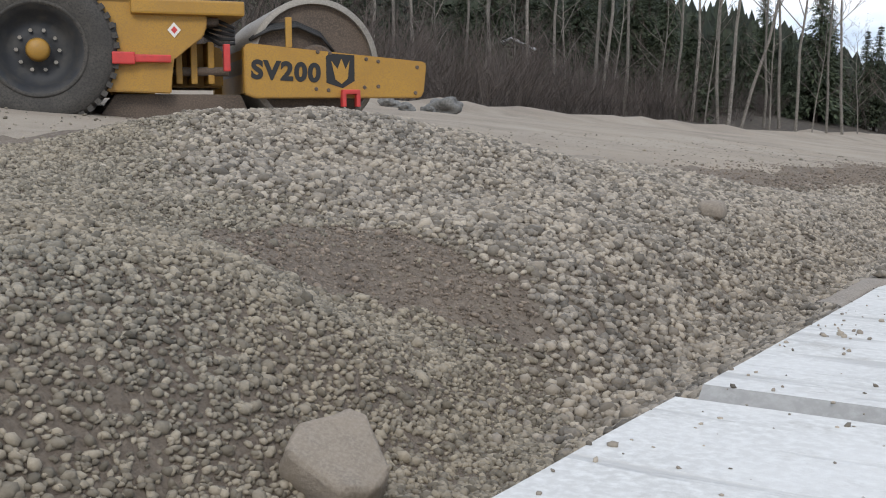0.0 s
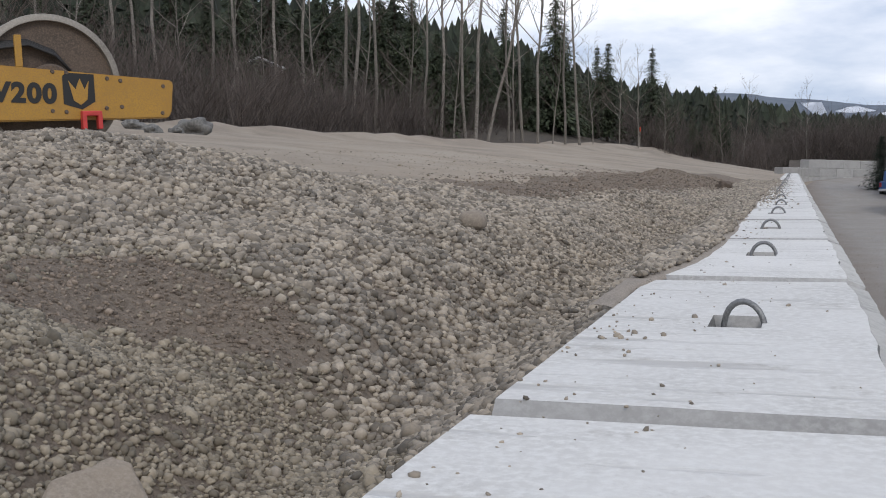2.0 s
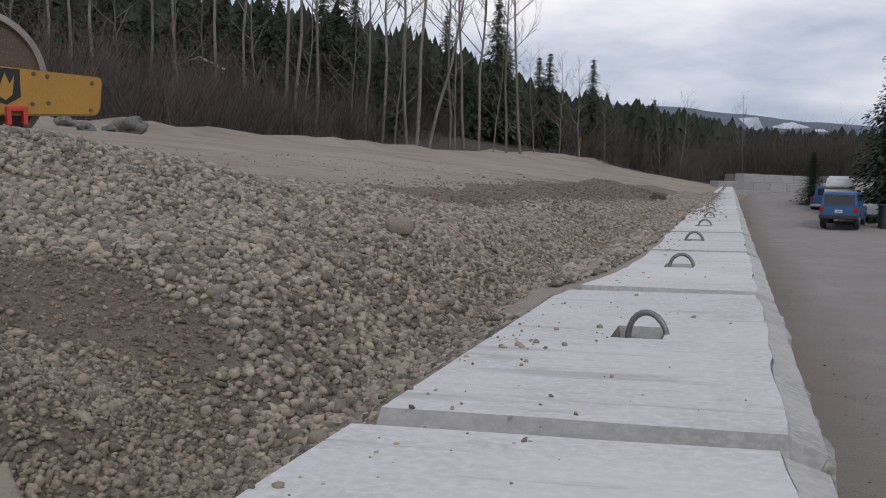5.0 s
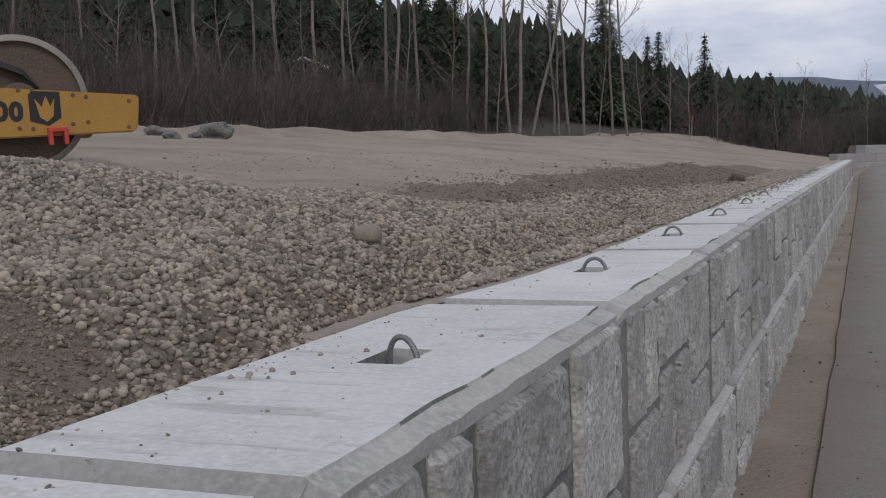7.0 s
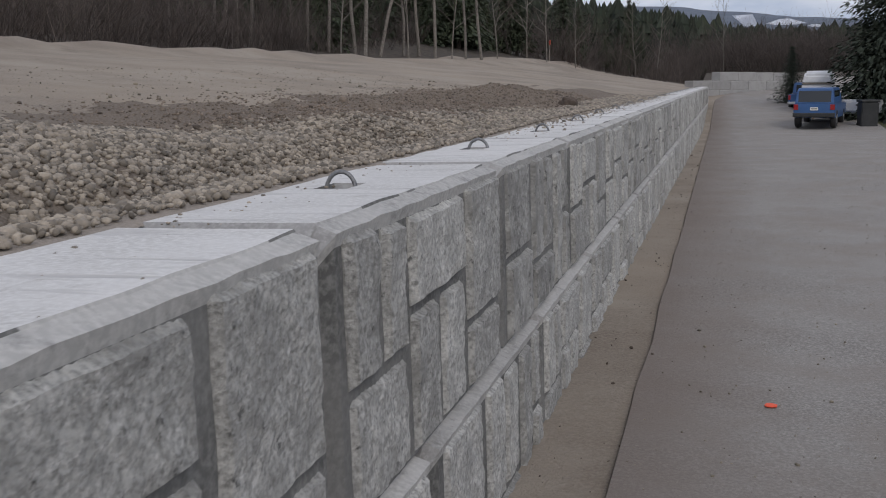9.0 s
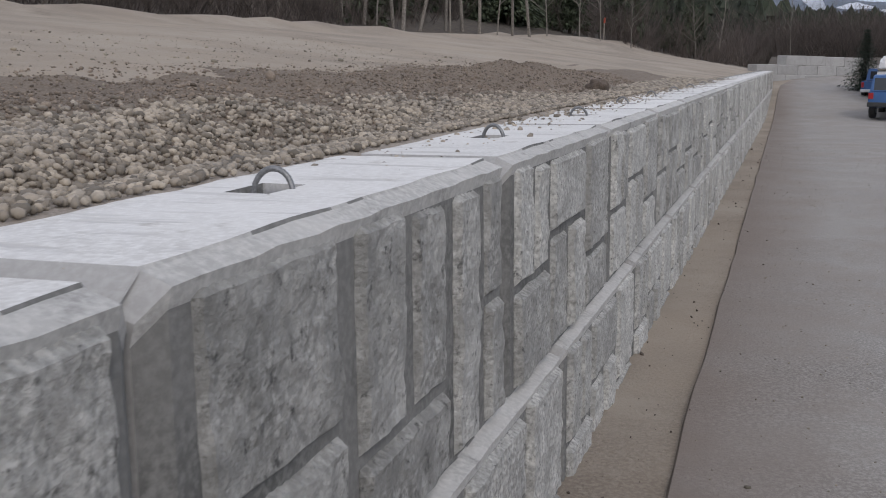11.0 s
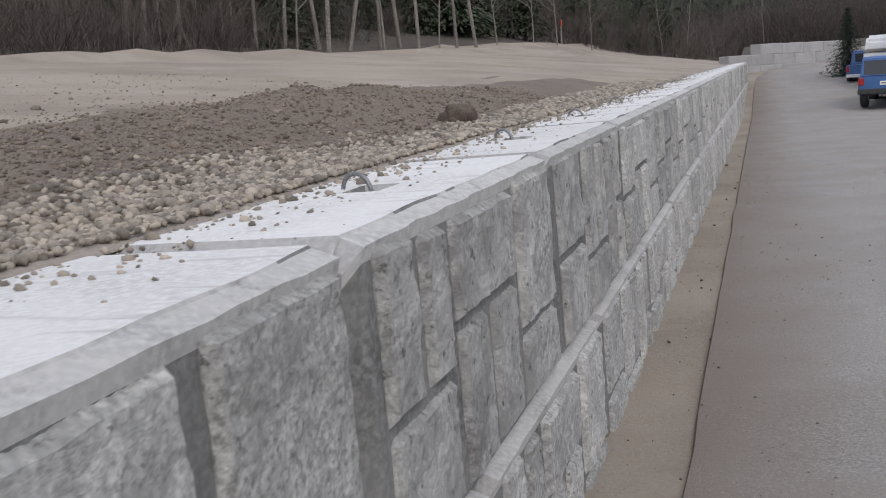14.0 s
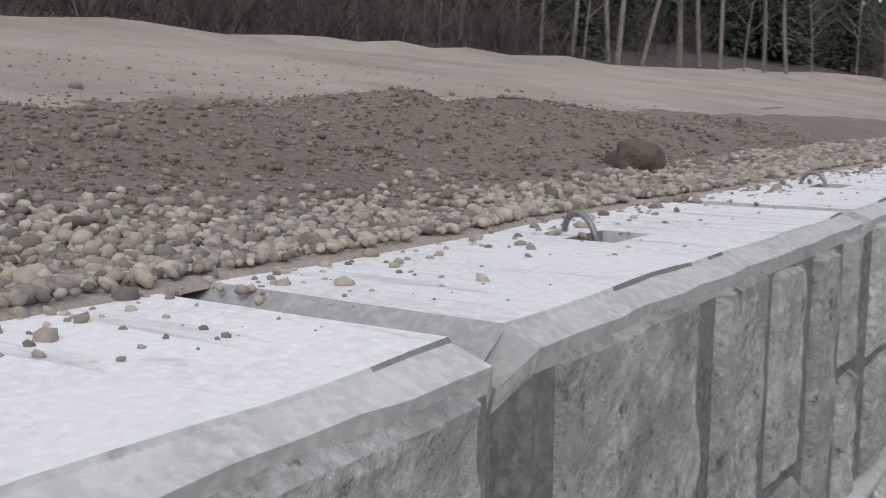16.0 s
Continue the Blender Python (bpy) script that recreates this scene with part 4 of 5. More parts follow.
    for k in range(5):
        z0 = 0.92 + 0.035 * k
        part("hose", tube(bmesh.new(), [(-2.25 + 0.02 * k, 0.5 + 0.05 * k, z0 + 0.05), (-2.10, 0.42 + 0.03 * k, z0 - 0.02), (-1.98, 0.30, z0 - 0.11 + 0.02 * k), (-1.85, 0.22, z0 - 0.10)], 0.017, 8), M_black, r, "", True)
        part("drum_hose", tube(bmesh.new(), [(-1.70, 0.17 + 0.03 * k, 0.86), (-1.52, 0.17 + 0.03 * k, 0.95 + 0.018 * k), (-1.25, 0.18 + 0.03 * k, 0.99 + 0.016 * k), (-1.02, 0.18 + 0.03 * k, 0.90 + 0.015 * k), (-0.90, 0.18, 0.76)], 0.015, 8), M_black, r, "", True)
    part("hose_post", box(-1.40, -1.34, 0.02, 0.06, 0.78, 1.06, 0.006), M_yellow, r, "yellow hose bracket")
    tyre_wheel(r, -3.60, 0.72, -0.02, 0.67, 0.52)
    tyre_wheel(r, -3.60, 0.72, 1.66, 0.67, 0.52)
    return r


road_roller(pose(-5.165, 4.464, 1.914, 0, -2.4, 51.7) @ Matrix.Diagonal((0.887, 0.887, 0.887, 1)))


# ---- trees ----
def conifer_crown(h, spread_, whorls, arms, base_sprays, seed, start=0.10, droop=0.25, gaps=0.15, power=0.8, leaf=1.0):
    """Drooping branches hung with small sprays of needles, as arrays."""
    rg = np.random.default_rng(seed)
    v, f = [], []
    for i in range(whorls):
        t = start + (1 - start) * (i + rg.uniform(-0.3, 0.3)) / whorls
        reach = spread_ * max(0.05, (1 - t)) ** power * rg.uniform(0.75, 1.15)
        for k in range(arms):
            if rg.uniform() < gaps:
                continue
            a = 2 * math.pi * (k + rg.uniform(-0.4, 0.4)) / arms + i * 1.3
            ln = reach * rg.uniform(0.65, 1.15)
            d = np.array([math.cos(a), math.sin(a), 0.0])
            side = np.array([-d[1], d[0], 0.0])
            sprays = int(round(base_sprays * 1.5))
            for s in range(sprays):
                q = (s + rg.uniform(0.2, 0.8)) / sprays
                c = np.array([0, 0, t * h]) + d * ln * q + np.array([0, 0, -droop * ln * q * q + 0.05 * ln * rg.normal()]) + side * rg.normal() * 0.10 * ln
                sz = leaf * (0.16 + 0.17 * (1 - q * 0.5)) * max(0.32, ln * 0.48) * rg.uniform(0.7, 1.2)
                tilt = rg.normal(0, 0.5)
                u = d * math.cos(tilt * 0.4) + np.array([0, 0, -0.45 + 0.3 * rg.normal()])
                w = side * math.cos(tilt) + np.array([0, 0, math.sin(tilt)])
                n0 = len(v)
                v += [c - w * sz * 0.18, c + w * sz * 0.18, c + u * sz * 0.7 + w * sz * 0.34, c + u * sz * 1.3, c + u * sz * 0.6 - w * sz * 0.36]
                f += [(n0, n0 + 1, n0 + 2, n0 + 3, n0 + 4)]
    # leader
    n0 = len(v)
    v += [np.array([0.04 * h * 0.1, 0, h * 0.95]), np.array([-0.04 * h * 0.1, 0.02, h * 0.95]), np.array([0, 0, h * 1.03])]
    f += [(n0, n0 + 1, n0 + 2)]
    return [tuple(p) for p in v], f


def conifer(name, h, spread_, whorls, arms, sprays, seed, label, **kw):
    e = tagged(new(name), label, "tree")
    part("trunk", tube(bmesh.new(), [(0, 0, -0.4), (0.03, 0, h * 0.3), (0, 0.03, h * 0.7), (0, 0, h)], [h * 0.016, h * 0.012, h * 0.007, 0.01], 7), M_dark_bark, e)
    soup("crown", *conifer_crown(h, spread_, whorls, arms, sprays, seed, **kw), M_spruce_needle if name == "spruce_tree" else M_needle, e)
    return e


def bare_tree(name, h, seed, label, lean=(0.0, 0.0), low=0.35, mat=None):
    """A leafless tree: a tapered trunk, limbs and fine twigs."""
    rg = random.Random(seed)
    e = tagged(new(name), label, "tree")
    n_seg = 7
    spine = []
    ox, oy = 0.0, 0.0
    for i in range(n_seg + 1):
        t = i / n_seg
        spine.append(Vector((lean[0] * h * t + ox, lean[1] * h * t + oy, -0.3 + t * h)))
        ox += rg.uniform(-0.012, 0.012) * h
        oy += rg.uniform(-0.012, 0.012) * h
    r0 = h * 0.0056
    part("trunk", tube(bmesh.new(), spine, [r0 * (1 - 0.85 * i / n_seg) for i in range(n_seg + 1)], 7), mat or M_bark, e)
    limb_bm, twig_bm = bmesh.new(), bmesh.new()

    def at(t):
        i = min(int(t * n_seg), n_seg - 1)
        return spine[i].lerp(spine[i + 1], t * n_seg - i)

    def grow(p, d, ln, r, depth):
        mid = p + d * ln * 0.5 + Vector((rg.uniform(-1, 1), rg.uniform(-1, 1), rg.uniform(0, 1))) * ln * 0.07
        end = p + d * ln + Vector((0, 0, ln * 0.14))
        tube(limb_bm if depth == 0 else twig_bm, [p, mid, end], [r, r * 0.7, r * 0.35], 4 if depth == 0 else 3, False)
        if depth >= 3:
            return
        for k in range(rg.randint(3, 4) if depth < 2 else 2):
            q = rg.uniform(0.3, 1.0)
            b = p.lerp(mid, q * 2) if q < 0.5 else mid.lerp(end, q * 2 - 1)
            nd = (d + Vector((rg.uniform(-1, 1), rg.uniform(-1, 1), rg.uniform(-0.2, 0.8))) * 0.75).normalized()
            grow(b, nd, ln * rg.uniform(0.38, 0.62), r * 0.5, depth + 1)

    for i in range(int(11 + h * 0.5)):
        t = low + (1 - low) * (i + rg.uniform(0, 0.8)) / (11 + h * 0.5)
        a = rg.uniform(0, 2 * math.pi)
        d = Vector((math.cos(a), math.sin(a), rg.uniform(0.5, 1.2))).normalized()
        grow(at(min(0.98, t)), d, h * 0.20 * (1.15 - t) + 0.5, r0 * 0.42 * (1.1 - t) + 0.008, 0)
    tagged(part("limb_work", limb_bm, mat or M_bark, e), kind="stuff")
    tagged(part("twig_work", twig_bm, M_twig, e), kind="stuff")
    return e


def ray_place(az, dist):
    return K * dist * math.sin(radians(az)), dist * math.cos(radians(az))


def plant(src, first, x, y, scale, turn, sink=0.05):
    z = ground_z(x, y) - sink
    m = pose(x, y, z, 0, 0, turn) @ Matrix.Diagonal((scale * K, scale * K, scale * K, 1))
    if first:
        src.matrix_world = m
        return src
    return copy_thing(src, m)


pine_label = "dark green pine standing among bare trees at the wood's edge"
birch_label = "tall bare pale-barked tree at the edge of the woods"
PINES = [conifer("pine_tree", 11, 2.3, 66, 9, 13, 31, pine_label, start=0.08, power=0.62, gaps=0.22), conifer("pine_tree", 11, 1.9, 32, 10, 14, 32, pine_label, start=0.25, gaps=0.3, power=0.5),
         conifer("pine_tree", 11, 2.1, 62, 9, 13, 33, pine_label, start=0.12, gaps=0.28, power=0.62), conifer("pine_tree", 11, 2.7, 62, 10, 13, 34, pine_label, start=0.04, power=0.6)]
BARE = [bare_tree("bare_tree", 15, 41, birch_label), bare_tree("bare_tree", 15, 42, birch_label, (0.03, 0.02)), bare_tree("bare_tree", 15, 43, birch_label, (-0.02, 0.03), 0.5),
        bare_tree("bare_tree", 15, 44, "tall bare pale-barked tree leaning over the wood's edge", (0.22, 0.05), 0.4), bare_tree("bare_tree", 9, 45, birch_label, (0.02, -0.04), 0.2)]
planted = set()


# the trees that stand out: kind, bearing from the start of the walk, distance ahead, height, turn
def stand(group, i, bearing, ahead, height, full, turn):
    src = group[i]
    x = -0.2 + math.tan(radians(bearing)) * (ahead + 3.2)
    plant(src, src.name not in planted, x, ahead, height / full / K * (1.2 if group is BARE else 1.0), turn)
    planted.add(src.name)


for i, bearing, ahead, h, turn in ((0, -27.5, 31, 11, 20), (1, -24.1, 34, 12, 80), (2, -23.6, 35, 12, 200), (0, -22.3, 36, 13, 140), (1, -17.3, 42, 13, 250), (2, -16.8, 41, 14, 300), (3, -16.2, 43, 12, 10),
                                   (0, -15.0, 45, 12, 60), (2, -14.2, 46, 13, 100), (1, -13.4, 46, 12, 330), (0, -11.9, 48, 12, 15), (2, -11.1, 49, 12, 75), (1, -18.7, 41, 12, 115), (0, -19.6, 39, 11, 215),
                                   (0, -31.0, 30, 11, 190), (2, -33.6, 28, 11, 15), (1, -36.0, 27, 10, 170), (0, -39.5, 26, 10, 90), (1, -43.0, 24, 10, 35), (2, -29.3, 32, 11, 65), (2, -34.6, 29, 11, 110), (1, -26.0, 33, 11, 310)):
    stand(BARE, i, bearing, ahead, h, 15, turn)
for bearing, ahead, h, turn in ((-25.4, 32, 6, 5), (-20.4, 38, 7, 70), (-9.0, 56, 6, 40), (-12.6, 47, 7, 120), (-29.9, 30, 7, 210), (-38.0, 25, 7, 100), (-6.6, 60, 5, 220), (-8.0, 57, 6, 20), (-2.6, 66, 6, 140),
                                (0.6, 74, 6, 10), (-3.6, 64, 5, 300), (-14.7, 44, 8, 30), (-18.0, 40, 7, 170), (-32.4, 28, 7, 15), (-28.2, 31, 6, 250), (-22.9, 35, 7, 95), (-10.4, 52, 6, 285)):
    stand(BARE, 4, bearing, ahead, h, 9, turn)
for i, bearing, ahead, h, turn in ((0, -12.5, 55, 8.3, 0), (3, -12.1, 57, 6.0, 70), (0, -10.25, 62, 7.6, 10), (0, -9.66, 62, 8.2, 100), (2, -7.35, 66, 6.6, 200), (0, -6.6, 67, 5.2, 70), (2, -5.2, 68, 5.4, 160), (0, -4.05, 68, 6.6, 20),
                                   (2, -3.45, 68, 5.6, 300), (0, -4.6, 69, 4.6, 220), (3, -18.9, 42, 8.6, 30), (3, -17.6, 47, 8.0, 200), (0, -20.3, 44, 8.6, 310), (3, -14.0, 53, 8.0, 10), (0, -15.3, 55, 8.6, 45), (3, -16.3, 52, 8.0, 20),
                                   (0, -22.0, 44, 9.6, 120), (3, -23.3, 42, 9.2, 30), (0, -25.0, 40, 9.6, 240), (3, -26.4, 39, 9.2, 80), (1, -28.0, 38, 9.8, 10), (0, -29.6, 36, 9.2, 300), (3, -31.2, 35, 9.2, 60), (0, -33.0, 34, 9.4, 130),
                                   (3, -35.0, 33, 9.2, 220), (0, -37.0, 32, 9.2, 250), (3, -39.5, 31, 9.0, 90), (0, -42.0, 30, 9.0, 310), (2, -24.2, 45, 9.6, 15), (1, -21.2, 47, 9.2, 45), (2, -27.2, 43, 9.8, 20), (3, -11.3, 60, 6.2, 0)):
    stand(PINES, i, bearing, ahead, h, 11, turn)

# thickets of brush
rg = random.Random(77)
brush_v, brush_f = [], []


def stem(p, d, ln, r):
    """A three-sided tapering twig."""
    u = d.orthogonal().normalized()
    w = d.cross(u)
    n0 = len(brush_v)
    bend = Vector((rg.uniform(-1, 1), rg.uniform(-1, 1), 0)) * ln * 0.08
    for q, rad, off in ((0, r, 0), (0.5, r * 0.7, 1), (1, r * 0.25, 0.3)):
        c = p + d * ln * q + bend * off
        for k in range(3):
            a = 2.094 * k
            brush_v.append(tuple(c + (u * math.cos(a) + w * math.sin(a)) * rad))
    for ring in (0, 3):
        for k in range(3):
            k2 = (k + 1) % 3
            brush_f.append((n0 + ring + k, n0 + ring + k2, n0 + ring + 3 + k2, n0 + ring + 3 + k))


def bush(x, y, h):
    z, h = ground_z(x, y), h * K
    for k in range(rg.randint(4, 7)):
        d = Vector((rg.uniform(-0.75, 0.75), rg.uniform(-0.75, 0.75), 1)).normalized()
        ln = h * rg.uniform(0.6, 1.1)
        p = Vector((x + rg.uniform(-0.3, 0.3), y + rg.uniform(-0.3, 0.3), z - 0.1))
        stem(p, d, ln, 0.007 + 0.003 * h)
        for b in range(9):
            q = rg.uniform(0.25, 0.95)
            nd = (d + Vector((rg.uniform(-1, 1), rg.uniform(-1, 1), rg.uniform(-0.2, 0.6))) * 0.9).normalized()
            stem(p + d * ln * q, nd, ln * rg.uniform(0.2, 0.5), 0.006)


for k in range(1050):
    az = rg.uniform(-68, -1)
    edge = 17.5 / max(0.30, math.sin(radians(-az))) if az < -17 else 60
    dist = min(edge + 1.0 + rg.uniform(0, 1) ** 1.5 * 14, 84)
    if az > -17:
        dist = 62 + rg.uniform(0, 14)
    x, y = ray_place(az, dist)
    bush(x, y, (0.7 + 3.2 * rg.uniform(0, 1) ** 2) * (1.0 if az < -17 else 1.25))
for k in range(260):
    az, dist = rg.uniform(-3, 8), rg.uniform(76, 90)
    x, y = ray_place(az, dist)
    bush(x, y, rg.uniform(2.5, 5.0))
tagged(soup("brush", brush_v, brush_f, M_twig), "tangled bare brown brush along the edge of the woods", "brush", kind="stuff")

# woods on the valley side
rgn = np.random.default_rng(12)
far_v, far_f = [], []
n_far = 0
for k in range(1700):
    az = rgn.uniform(-75, 16)
    d = 52 + 175 * rgn.uniform(0, 1) ** 0.7
    if az > -13:
        d = max(d, 92 + rgn.uniform(0, 20))
    x, y = ray_place(az, d)
    z = ground_z(x, y) - 0.3
    room = EYE + K * (0.1 + hill_top(az) * d * (1.0 + 0.06 * rgn.normal())) - z
    h = min(rgn.uniform(6.5, 12), room)
    if h < 2.8:
        continue
    w = h * rgn.uniform(0.15, 0.30)
    n0 = len(far_v)
    tiers = 9
    for t in range(tiers):
        zz = z + h * (0.08 + 0.9 * t / tiers)
        rr = w * (1 - t / tiers) ** 0.5 * rgn.uniform(0.6, 1.25) + 0.14
        top = len(far_v)
        far_v.append((x + rgn.normal() * 0.06, y, zz + h * 0.17))
        for j in range(10):
            a = 2 * math.pi * (j + rgn.uniform(-0.3, 0.3)) / 10
            q = rr * (rgn.uniform(0.85, 1.35) if j % 2 else rgn.uniform(0.30, 0.55))
            far_v.append((x + q * math.cos(a), y + q * math.sin(a), zz - rgn.uniform(0, 0.10) * h))
        for j in range(10):
            far_f.append((top, top + 1 + j, top + 1 + (j + 1) % 10))
tagged(soup("hillside_woods", far_v, far_f, M_far_needle), "dense dark conifer woods covering the valley side", "woods", kind="stuff")

# mountain on the skyline
mv, mf = [], []
azs = np.arange(-70, 40, 0.5)
for i, az in enumerate(azs):
    el = float(np.interp(az, (-70, -12, -3.5, 1.4, 6.3, 12, 40), (5.6, 5.0, 4.72, 4.2, 3.75, 3.4, 4.4))) + 0.10 * wob(az, 1, 0.35) + 0.05 * wob(az, 2, 1.3)
    for dist, q in ((900, 0.0), (1300, 0.55), (1700, 1.0), (2100, 0.2)):
        x, y = ray_place(az, dist)
        top = EYE + K * 1700 * math.tan(radians(el))
        mv.append((x, y, top * q - (30 if q == 0 else 0)))
for i in range(len(azs) - 1):
    for j in range(3):
        mf.append((i * 4 + j, i * 4 + 4 + j, i * 4 + 5 + j, i * 4 + 1 + j))
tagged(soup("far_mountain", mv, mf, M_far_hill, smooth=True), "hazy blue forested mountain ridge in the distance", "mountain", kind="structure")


def snow_patch(corners):
    bm = bmesh.new()
    pts = []
    for i, (az, el) in enumerate(corners):
        a2, e2 = corners[(i + 1) % len(corners)]
        for q in (0, 0.25, 0.5, 0.75):
            pts.append((az + (a2 - az) * q + 0.05 * wob(az * 9, q * 7, 1.7), el + (e2 - el) * q + 0.035 * wob(el * 9, q * 5, 2.9)))
    vs = []
    for az, el in pts:
        x, y = ray_place(az, 1290)
        vs.append(bm.verts.new((x, y, EYE + K * 1290 * math.tan(radians(el)))))
    bm.faces.new(vs)
    bmesh.ops.solidify(bm, geom=list(bm.faces), thickness=3.0)
    return tagged(finish("snowfield", bm, M_snow), "bright snowy clearing on the distant mountain", "snowfield", "clearings on the mountain", "structure")


snow_patch([(0.25, 4.10), (1.55, 4.12), (1.85, 3.45), (1.5, 3.30), (1.0, 3.42)])
snow_patch([(2.35, 3.52), (3.2, 3.78), (3.7, 3.84), (4.8, 3.50), (4.2, 3.42), (3.0, 3.40)])
snow_patch([(4.9, 3.36), (5.5, 3.42), (5.9, 3.26), (5.2, 3.22)])

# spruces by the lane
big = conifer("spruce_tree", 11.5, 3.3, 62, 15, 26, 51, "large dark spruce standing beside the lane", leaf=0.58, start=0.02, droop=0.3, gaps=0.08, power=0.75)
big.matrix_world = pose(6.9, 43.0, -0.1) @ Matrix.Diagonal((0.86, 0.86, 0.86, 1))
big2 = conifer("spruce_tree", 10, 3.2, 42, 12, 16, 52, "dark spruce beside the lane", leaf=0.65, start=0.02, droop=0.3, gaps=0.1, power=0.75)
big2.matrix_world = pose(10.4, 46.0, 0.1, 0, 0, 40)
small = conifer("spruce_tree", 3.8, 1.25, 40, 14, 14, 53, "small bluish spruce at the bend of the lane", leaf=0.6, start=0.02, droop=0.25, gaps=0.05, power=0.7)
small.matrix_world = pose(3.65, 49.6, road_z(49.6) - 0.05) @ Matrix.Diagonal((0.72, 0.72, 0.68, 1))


# ---- parked vehicles ----
def wheel(parent, x, y, r, w):
    t = part("wheel", lathe([(0.0, -w / 2), (r * 0.55, -w / 2), (r * 0.6, -w / 2 + 0.01), (r * 0.9, -w / 2), (r, -w / 2 + 0.04), (r, w / 2 - 0.04), (r * 0.9, w / 2), (0.0, w / 2)], 28, "Y"), M_black, parent, "black tyre", True)
    t.rotation_euler = (0, 0, math.pi / 2)
    t.location = (x, y, r)
    part("rim", lathe([(0.0, -w / 2 - 0.01), (r * 0.5, -w / 2 - 0.01), (r * 0.55, -w / 2 + 0.02), (0.0, w / 2 + 0.01), ], 20, "Y"), M_chrome, t)
    return t


def side_shell(outline, half, bevel, tuck=0.0, z_tuck=0.0):
    """A body of the side outline (y, z), as wide as 2 half, drawn in above z_tuck."""
    bm = bmesh.new()
    a = [bm.verts.new((-half, y, z)) for y, z in outline]
    b = [bm.verts.new((half, y, z)) for y, z in outline]
    bm.faces.new(a)
    bm.faces.new(b[::-1])
    k = len(outline)
    for i in range(k):
        bm.faces.new((a[i], b[i], b[(i + 1) % k], a[(i + 1) % k]))
    for v in bm.verts:
        if v.co.z > z_tuck:
            v.co.x *= 1 - tuck
    bmesh.ops.bevel(bm, geom=list(bm.edges), offset=bevel, segments=2, affect="EDGES")
    return bm


def boxy_wagon(m):
    """Seen from behind; the tail is at y = 0 and the nose at y = 4.2."""
    r = root("blue_wagon", "faded blue boxy four-wheel-drive wagon parked on the lane", "car", m)
    part("body", side_shell([(0.0, 0.45), (0.02, 0.98), (4.1, 0.95), (4.2, 0.80), (4.2, 0.45), (3.6, 0.40), (0.5, 0.40)], 0.83, 0.03), M_blue, r)
    part("cabin", side_shell([(0.03, 0.97), (0.16, 1.50), (0.30, 1.57), (2.3, 1.57), (2.9, 0.97)], 0.79, 0.03, 0.10, 1.2), M_blue, r)
    glass = bmesh.new()
    bmesh.ops.create_grid(glass, x_segments=1, y_segments=1, size=0.5)
    bmesh.ops.transform(glass, matrix=pose(0, 0.085, 1.24, 78, 0, 0) @ Matrix.Diagonal((1.30, 0.44, 1, 1)), verts=glass.verts)
    bmesh.ops.solidify(glass, geom=list(glass.faces), thickness=0.01)
    part("rear_window", glass, M_glass, r, "dark tinted rear window")
    for s in (-1, 1):
        part("side_window", box(s * 0.745 - 0.012, s * 0.745 + 0.012, 0.35, 2.1, 1.06, 1.47, 0.008), M_glass, r)
        part("tail_lamp", box(s * 0.73 - 0.09, s * 0.73 + 0.09, -0.02, 0.05, 0.72, 0.93, 0.01), M_tail, r, "red tail lamp")
        for yy in (0.75, 3.3):
            wheel(r, s * 0.72, yy, 0.36, 0.24)
    part("bumper", box(-0.84, 0.84, -0.12, 0.03, 0.44, 0.60, 0.03), M_dark_plastic, r, "dark rear bumper")
    part("number_plate", box(-0.16, 0.16, -0.015, 0.005, 0.70, 0.82, 0.004), M_white_mark, r, "pale number plate")
    part("plate_bar", box(-0.12, 0.12, -0.019, -0.014, 0.745, 0.775), M_rim, r)
    part("tow_hitch", box(-0.04, 0.04, -0.25, -0.05, 0.36, 0.43, 0.01), M_rust, r)
    part("mirror", box(-1.0, -0.82, 2.35, 2.5, 1.02, 1.18, 0.03), M_white_paint, r, "pale door mirror")
    return r


def covered_boat(m):
    r = root("camper_trailer", "white moulded camper top on a pale van beyond the wagon", "camper", m)
    part("body", side_shell([(0, 0.5), (0.05, 1.45), (0.2, 1.62), (3.6, 1.55), (4.6, 1.0), (4.6, 0.5)], 0.88, 0.06, 0.06, 1.2), M_white_paint, r)
    part("raised_roof", side_shell([(0.1, 1.60), (0.2, 2.02), (0.5, 2.20), (2.6, 2.22), (3.4, 1.60)], 0.80, 0.10, 0.10, 1.9), M_white_paint, r, "white moulded raised roof")
    part("roof_band", box(-0.83, 0.83, 0.06, 3.2, 1.60, 1.66, 0.01), M_drum, r)
    part("rear_window", box(-0.6, 0.6, -0.0, 0.08, 1.0, 1.4, 0.02), M_glass, r)
    for s in (-1, 1):
        for yy in (0.9, 3.7):
            wheel(r, s * 0.76, yy, 0.34, 0.2)
    return r


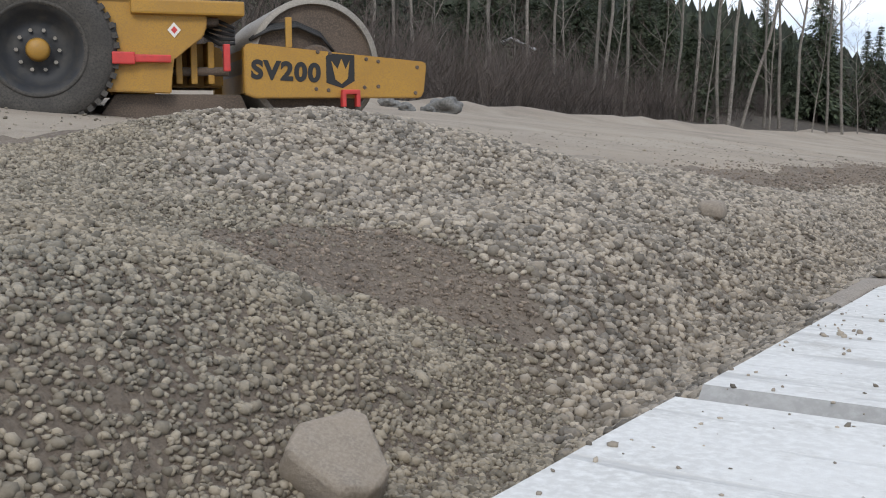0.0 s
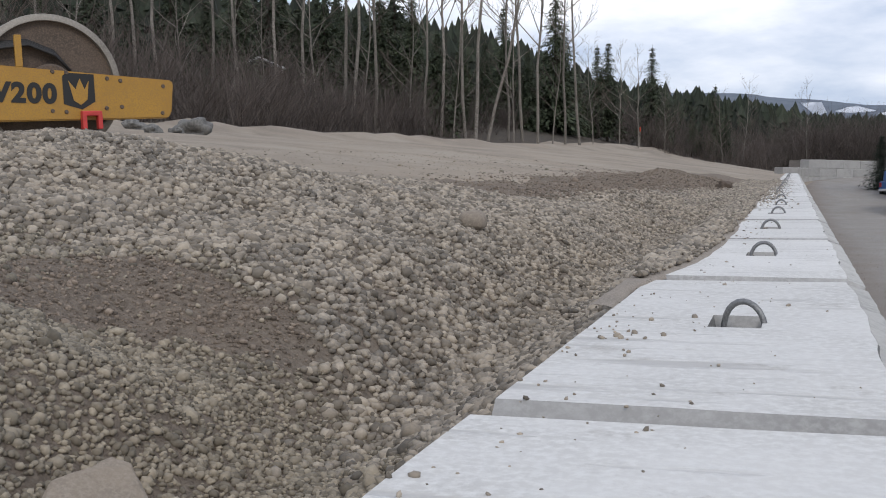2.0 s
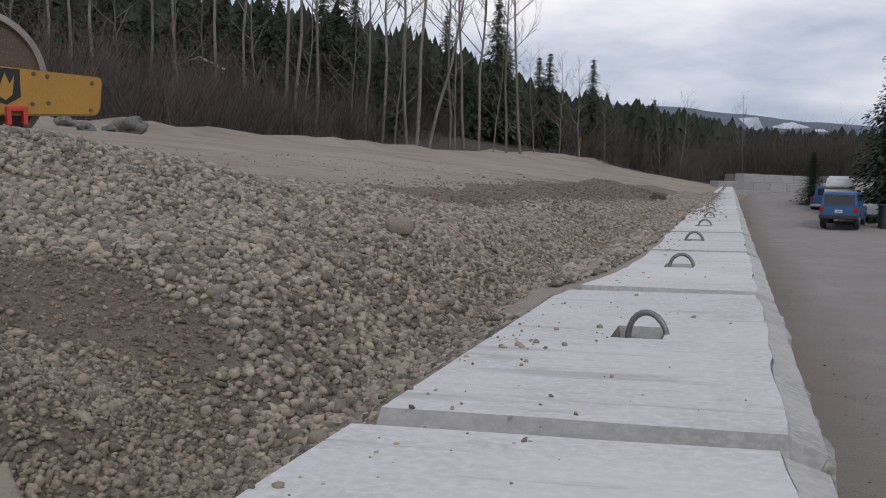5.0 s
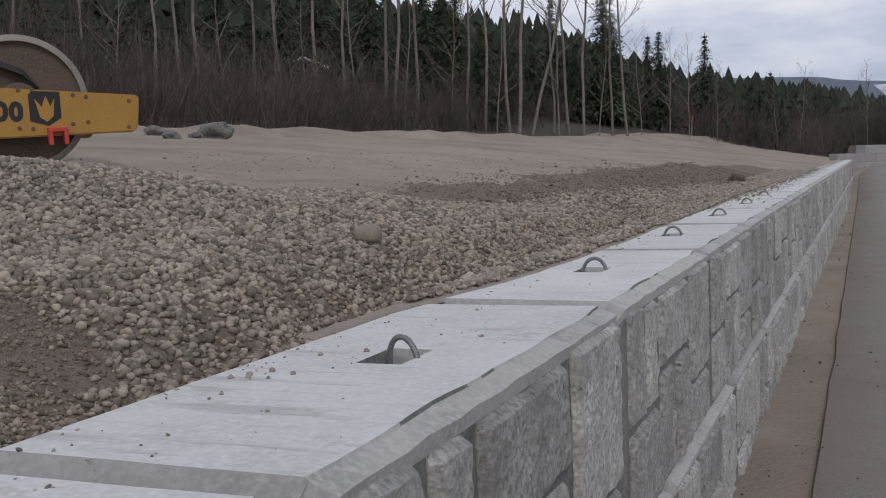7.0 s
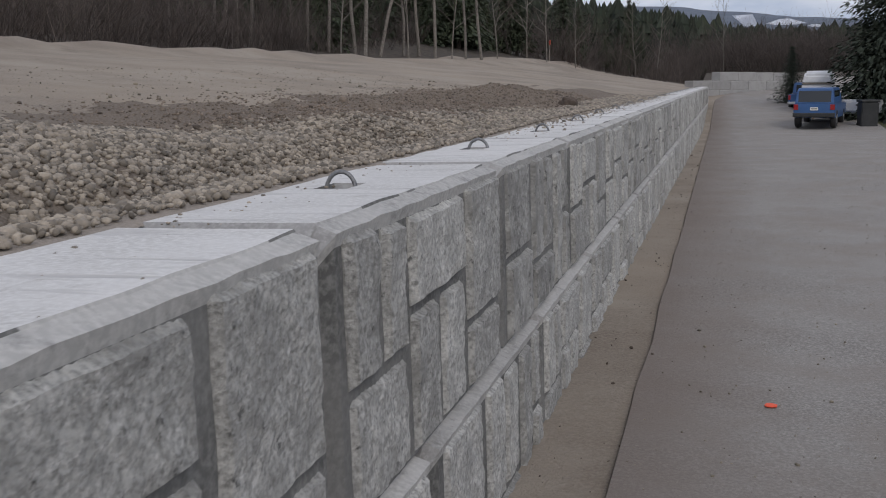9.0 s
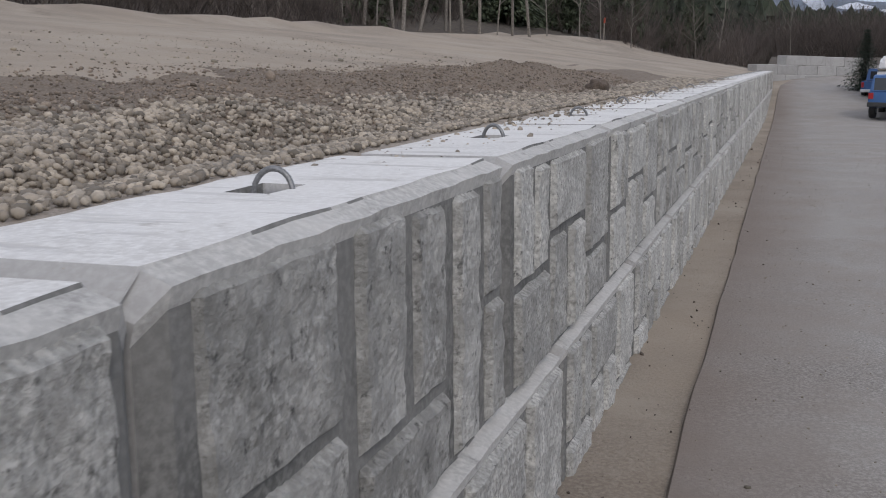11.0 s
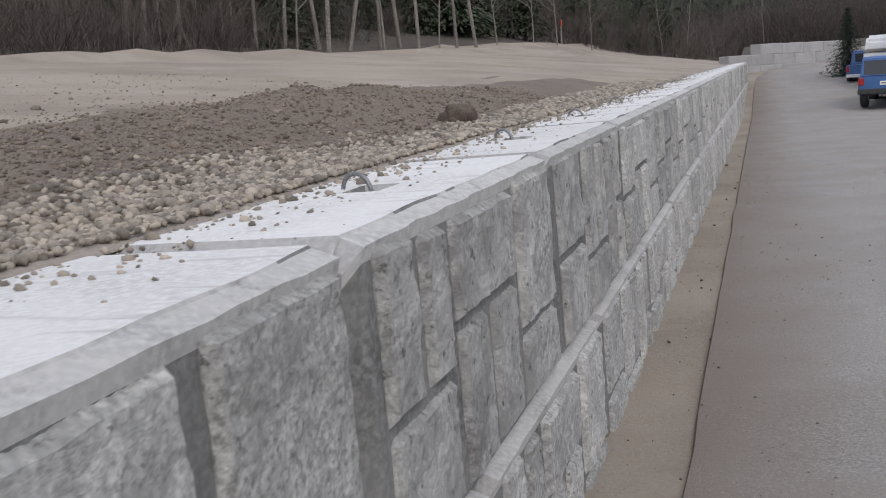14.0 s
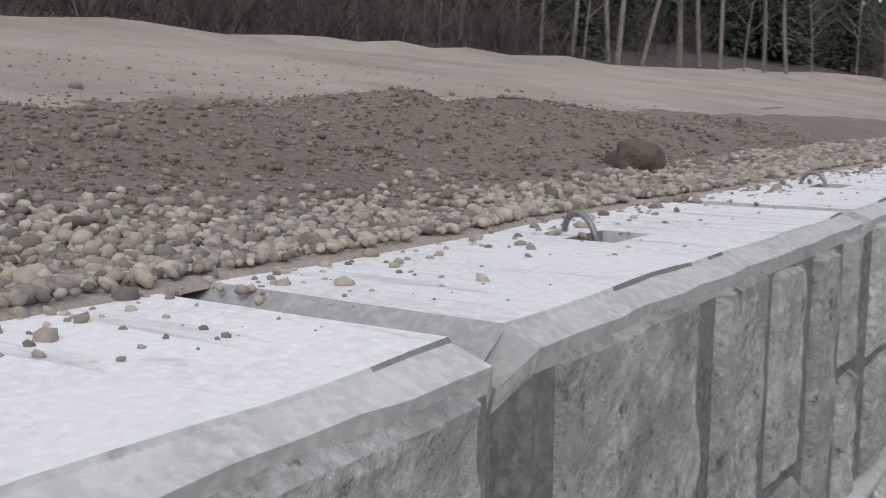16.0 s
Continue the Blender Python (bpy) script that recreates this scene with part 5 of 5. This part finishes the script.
def pickup(m, paint, name, label):
    r = root(name, label, "car", m)
    part("body", side_shell([(0, 0.45), (0.0, 0.95), (1.8, 0.95), (1.85, 0.95), (4.7, 0.90), (4.75, 0.45)], 0.86, 0.04), paint, r)
    part("cab", side_shell([(1.8, 0.94), (1.95, 1.55), (2.9, 1.55), (3.5, 0.94)], 0.80, 0.04, 0.10, 1.2), paint, r)
    part("rear_window", box(-0.6, 0.6, 1.82, 1.90, 1.05, 1.42, 0.01), M_glass, r)
    for s in (-1, 1):
        part("tail_lamp", box(s * 0.78 - 0.06, s * 0.78 + 0.06, -0.02, 0.04, 0.65, 0.90, 0.01), M_tail, r)
        part("side_window", box(s * 0.75 - 0.012, s * 0.75 + 0.012, 2.05, 3.0, 1.02, 1.45, 0.01), M_glass, r)
        for yy in (0.9, 3.8):
            wheel(r, s * 0.76, yy, 0.36, 0.22)
    part("bumper", box(-0.86, 0.86, -0.1, 0.03, 0.42, 0.56, 0.02), M_chrome, r)
    return r


boxy_wagon(pose(3.78, 38.0, road_z(39), 0, 0, -11) @ Matrix.Diagonal((0.82, 0.94, 0.88, 1)))
covered_boat(pose(4.35, 44.0, road_z(44) - 0.20, 0, 0, -6) @ Matrix.Diagonal((0.74, 0.85, 0.86, 1)))
pickup(pose(4.05, 46.5, road_z(47) - 0.2, 0, 0, -8) @ Matrix.Diagonal((0.80, 0.85, 0.80, 1)), M_blue, "blue_pickup", "bright blue pickup parked beyond the camper")
pickup(pose(5.5, 41.5, road_z(41.5) - 0.2, 0, 0, -30), M_white_paint, "white_car", "white car parked under the spruce")


def wheelie_bin(m):
    r = root("wheeled_bin", "dark green wheeled rubbish bin beside the lane", "bin", m)
    part("tub", side_shell([(0.06, 0.06), (0.0, 0.95), (0.62, 0.95), (0.56, 0.06)], 0.29, 0.03), M_dark_plastic, r)
    part("lid", box(-0.32, 0.32, -0.03, 0.66, 0.95, 1.03, 0.025), M_dark_plastic, r, "closed lid")
    for s in (-1, 1):
        wheel(r, s * 0.26, 0.56, 0.11, 0.06)
    return r


wheelie_bin(pose(5.75, 39.2, -0.02, 0, 0, 10))

# yellow machine at work beyond the far wall
dig = root("excavator", "small yellow excavator beyond the far wall", "excavator", pose(3.95, 65.0, road_z(65) - 1.0, 0, 0, 30) @ Matrix.Diagonal((0.8, 0.8, 0.8, 1)))
part("house", box(-0.7, 0.7, -0.6, 0.8, 0.4, 1.0, 0.08), M_yellow, dig)
part("cab", box(-0.7, -0.1, -0.3, 0.5, 1.0, 1.75, 0.05), M_dark_plastic, dig)
part("boom", tube(bmesh.new(), [(0.2, 0.5, 0.9), (0.6, 1.6, 1.7), (0.8, 2.4, 1.2)], [0.16, 0.13, 0.10], 6), M_yellow, dig)
for s in (-1, 1):
    part("track", side_shell([(-1.0, 0.05), (-1.1, 0.25), (-0.95, 0.42), (0.95, 0.42), (1.1, 0.25), (1.0, 0.05)], 0.18, 0.03), M_dark_plastic, dig).location = (s * 0.6, 0, 0)
shed = root("garden_shed", "small pale shed half hidden in the woods", "shed", pose(*ray_place(-36.6, 47), 5.2, 0, 0, 30))
part("wall", box(-0.9, 0.9, -0.7, 0.7, -0.6, 0.75, 0.02), M_dark_bark, shed)
part("roof", prism([(-1.1, 0.70), (0, 1.15), (1.1, 0.70), (1.1, 0.78), (0, 1.25), (-1.1, 0.78)], -0.9, 0.9), M_white_paint, shed, "pale metal roof")
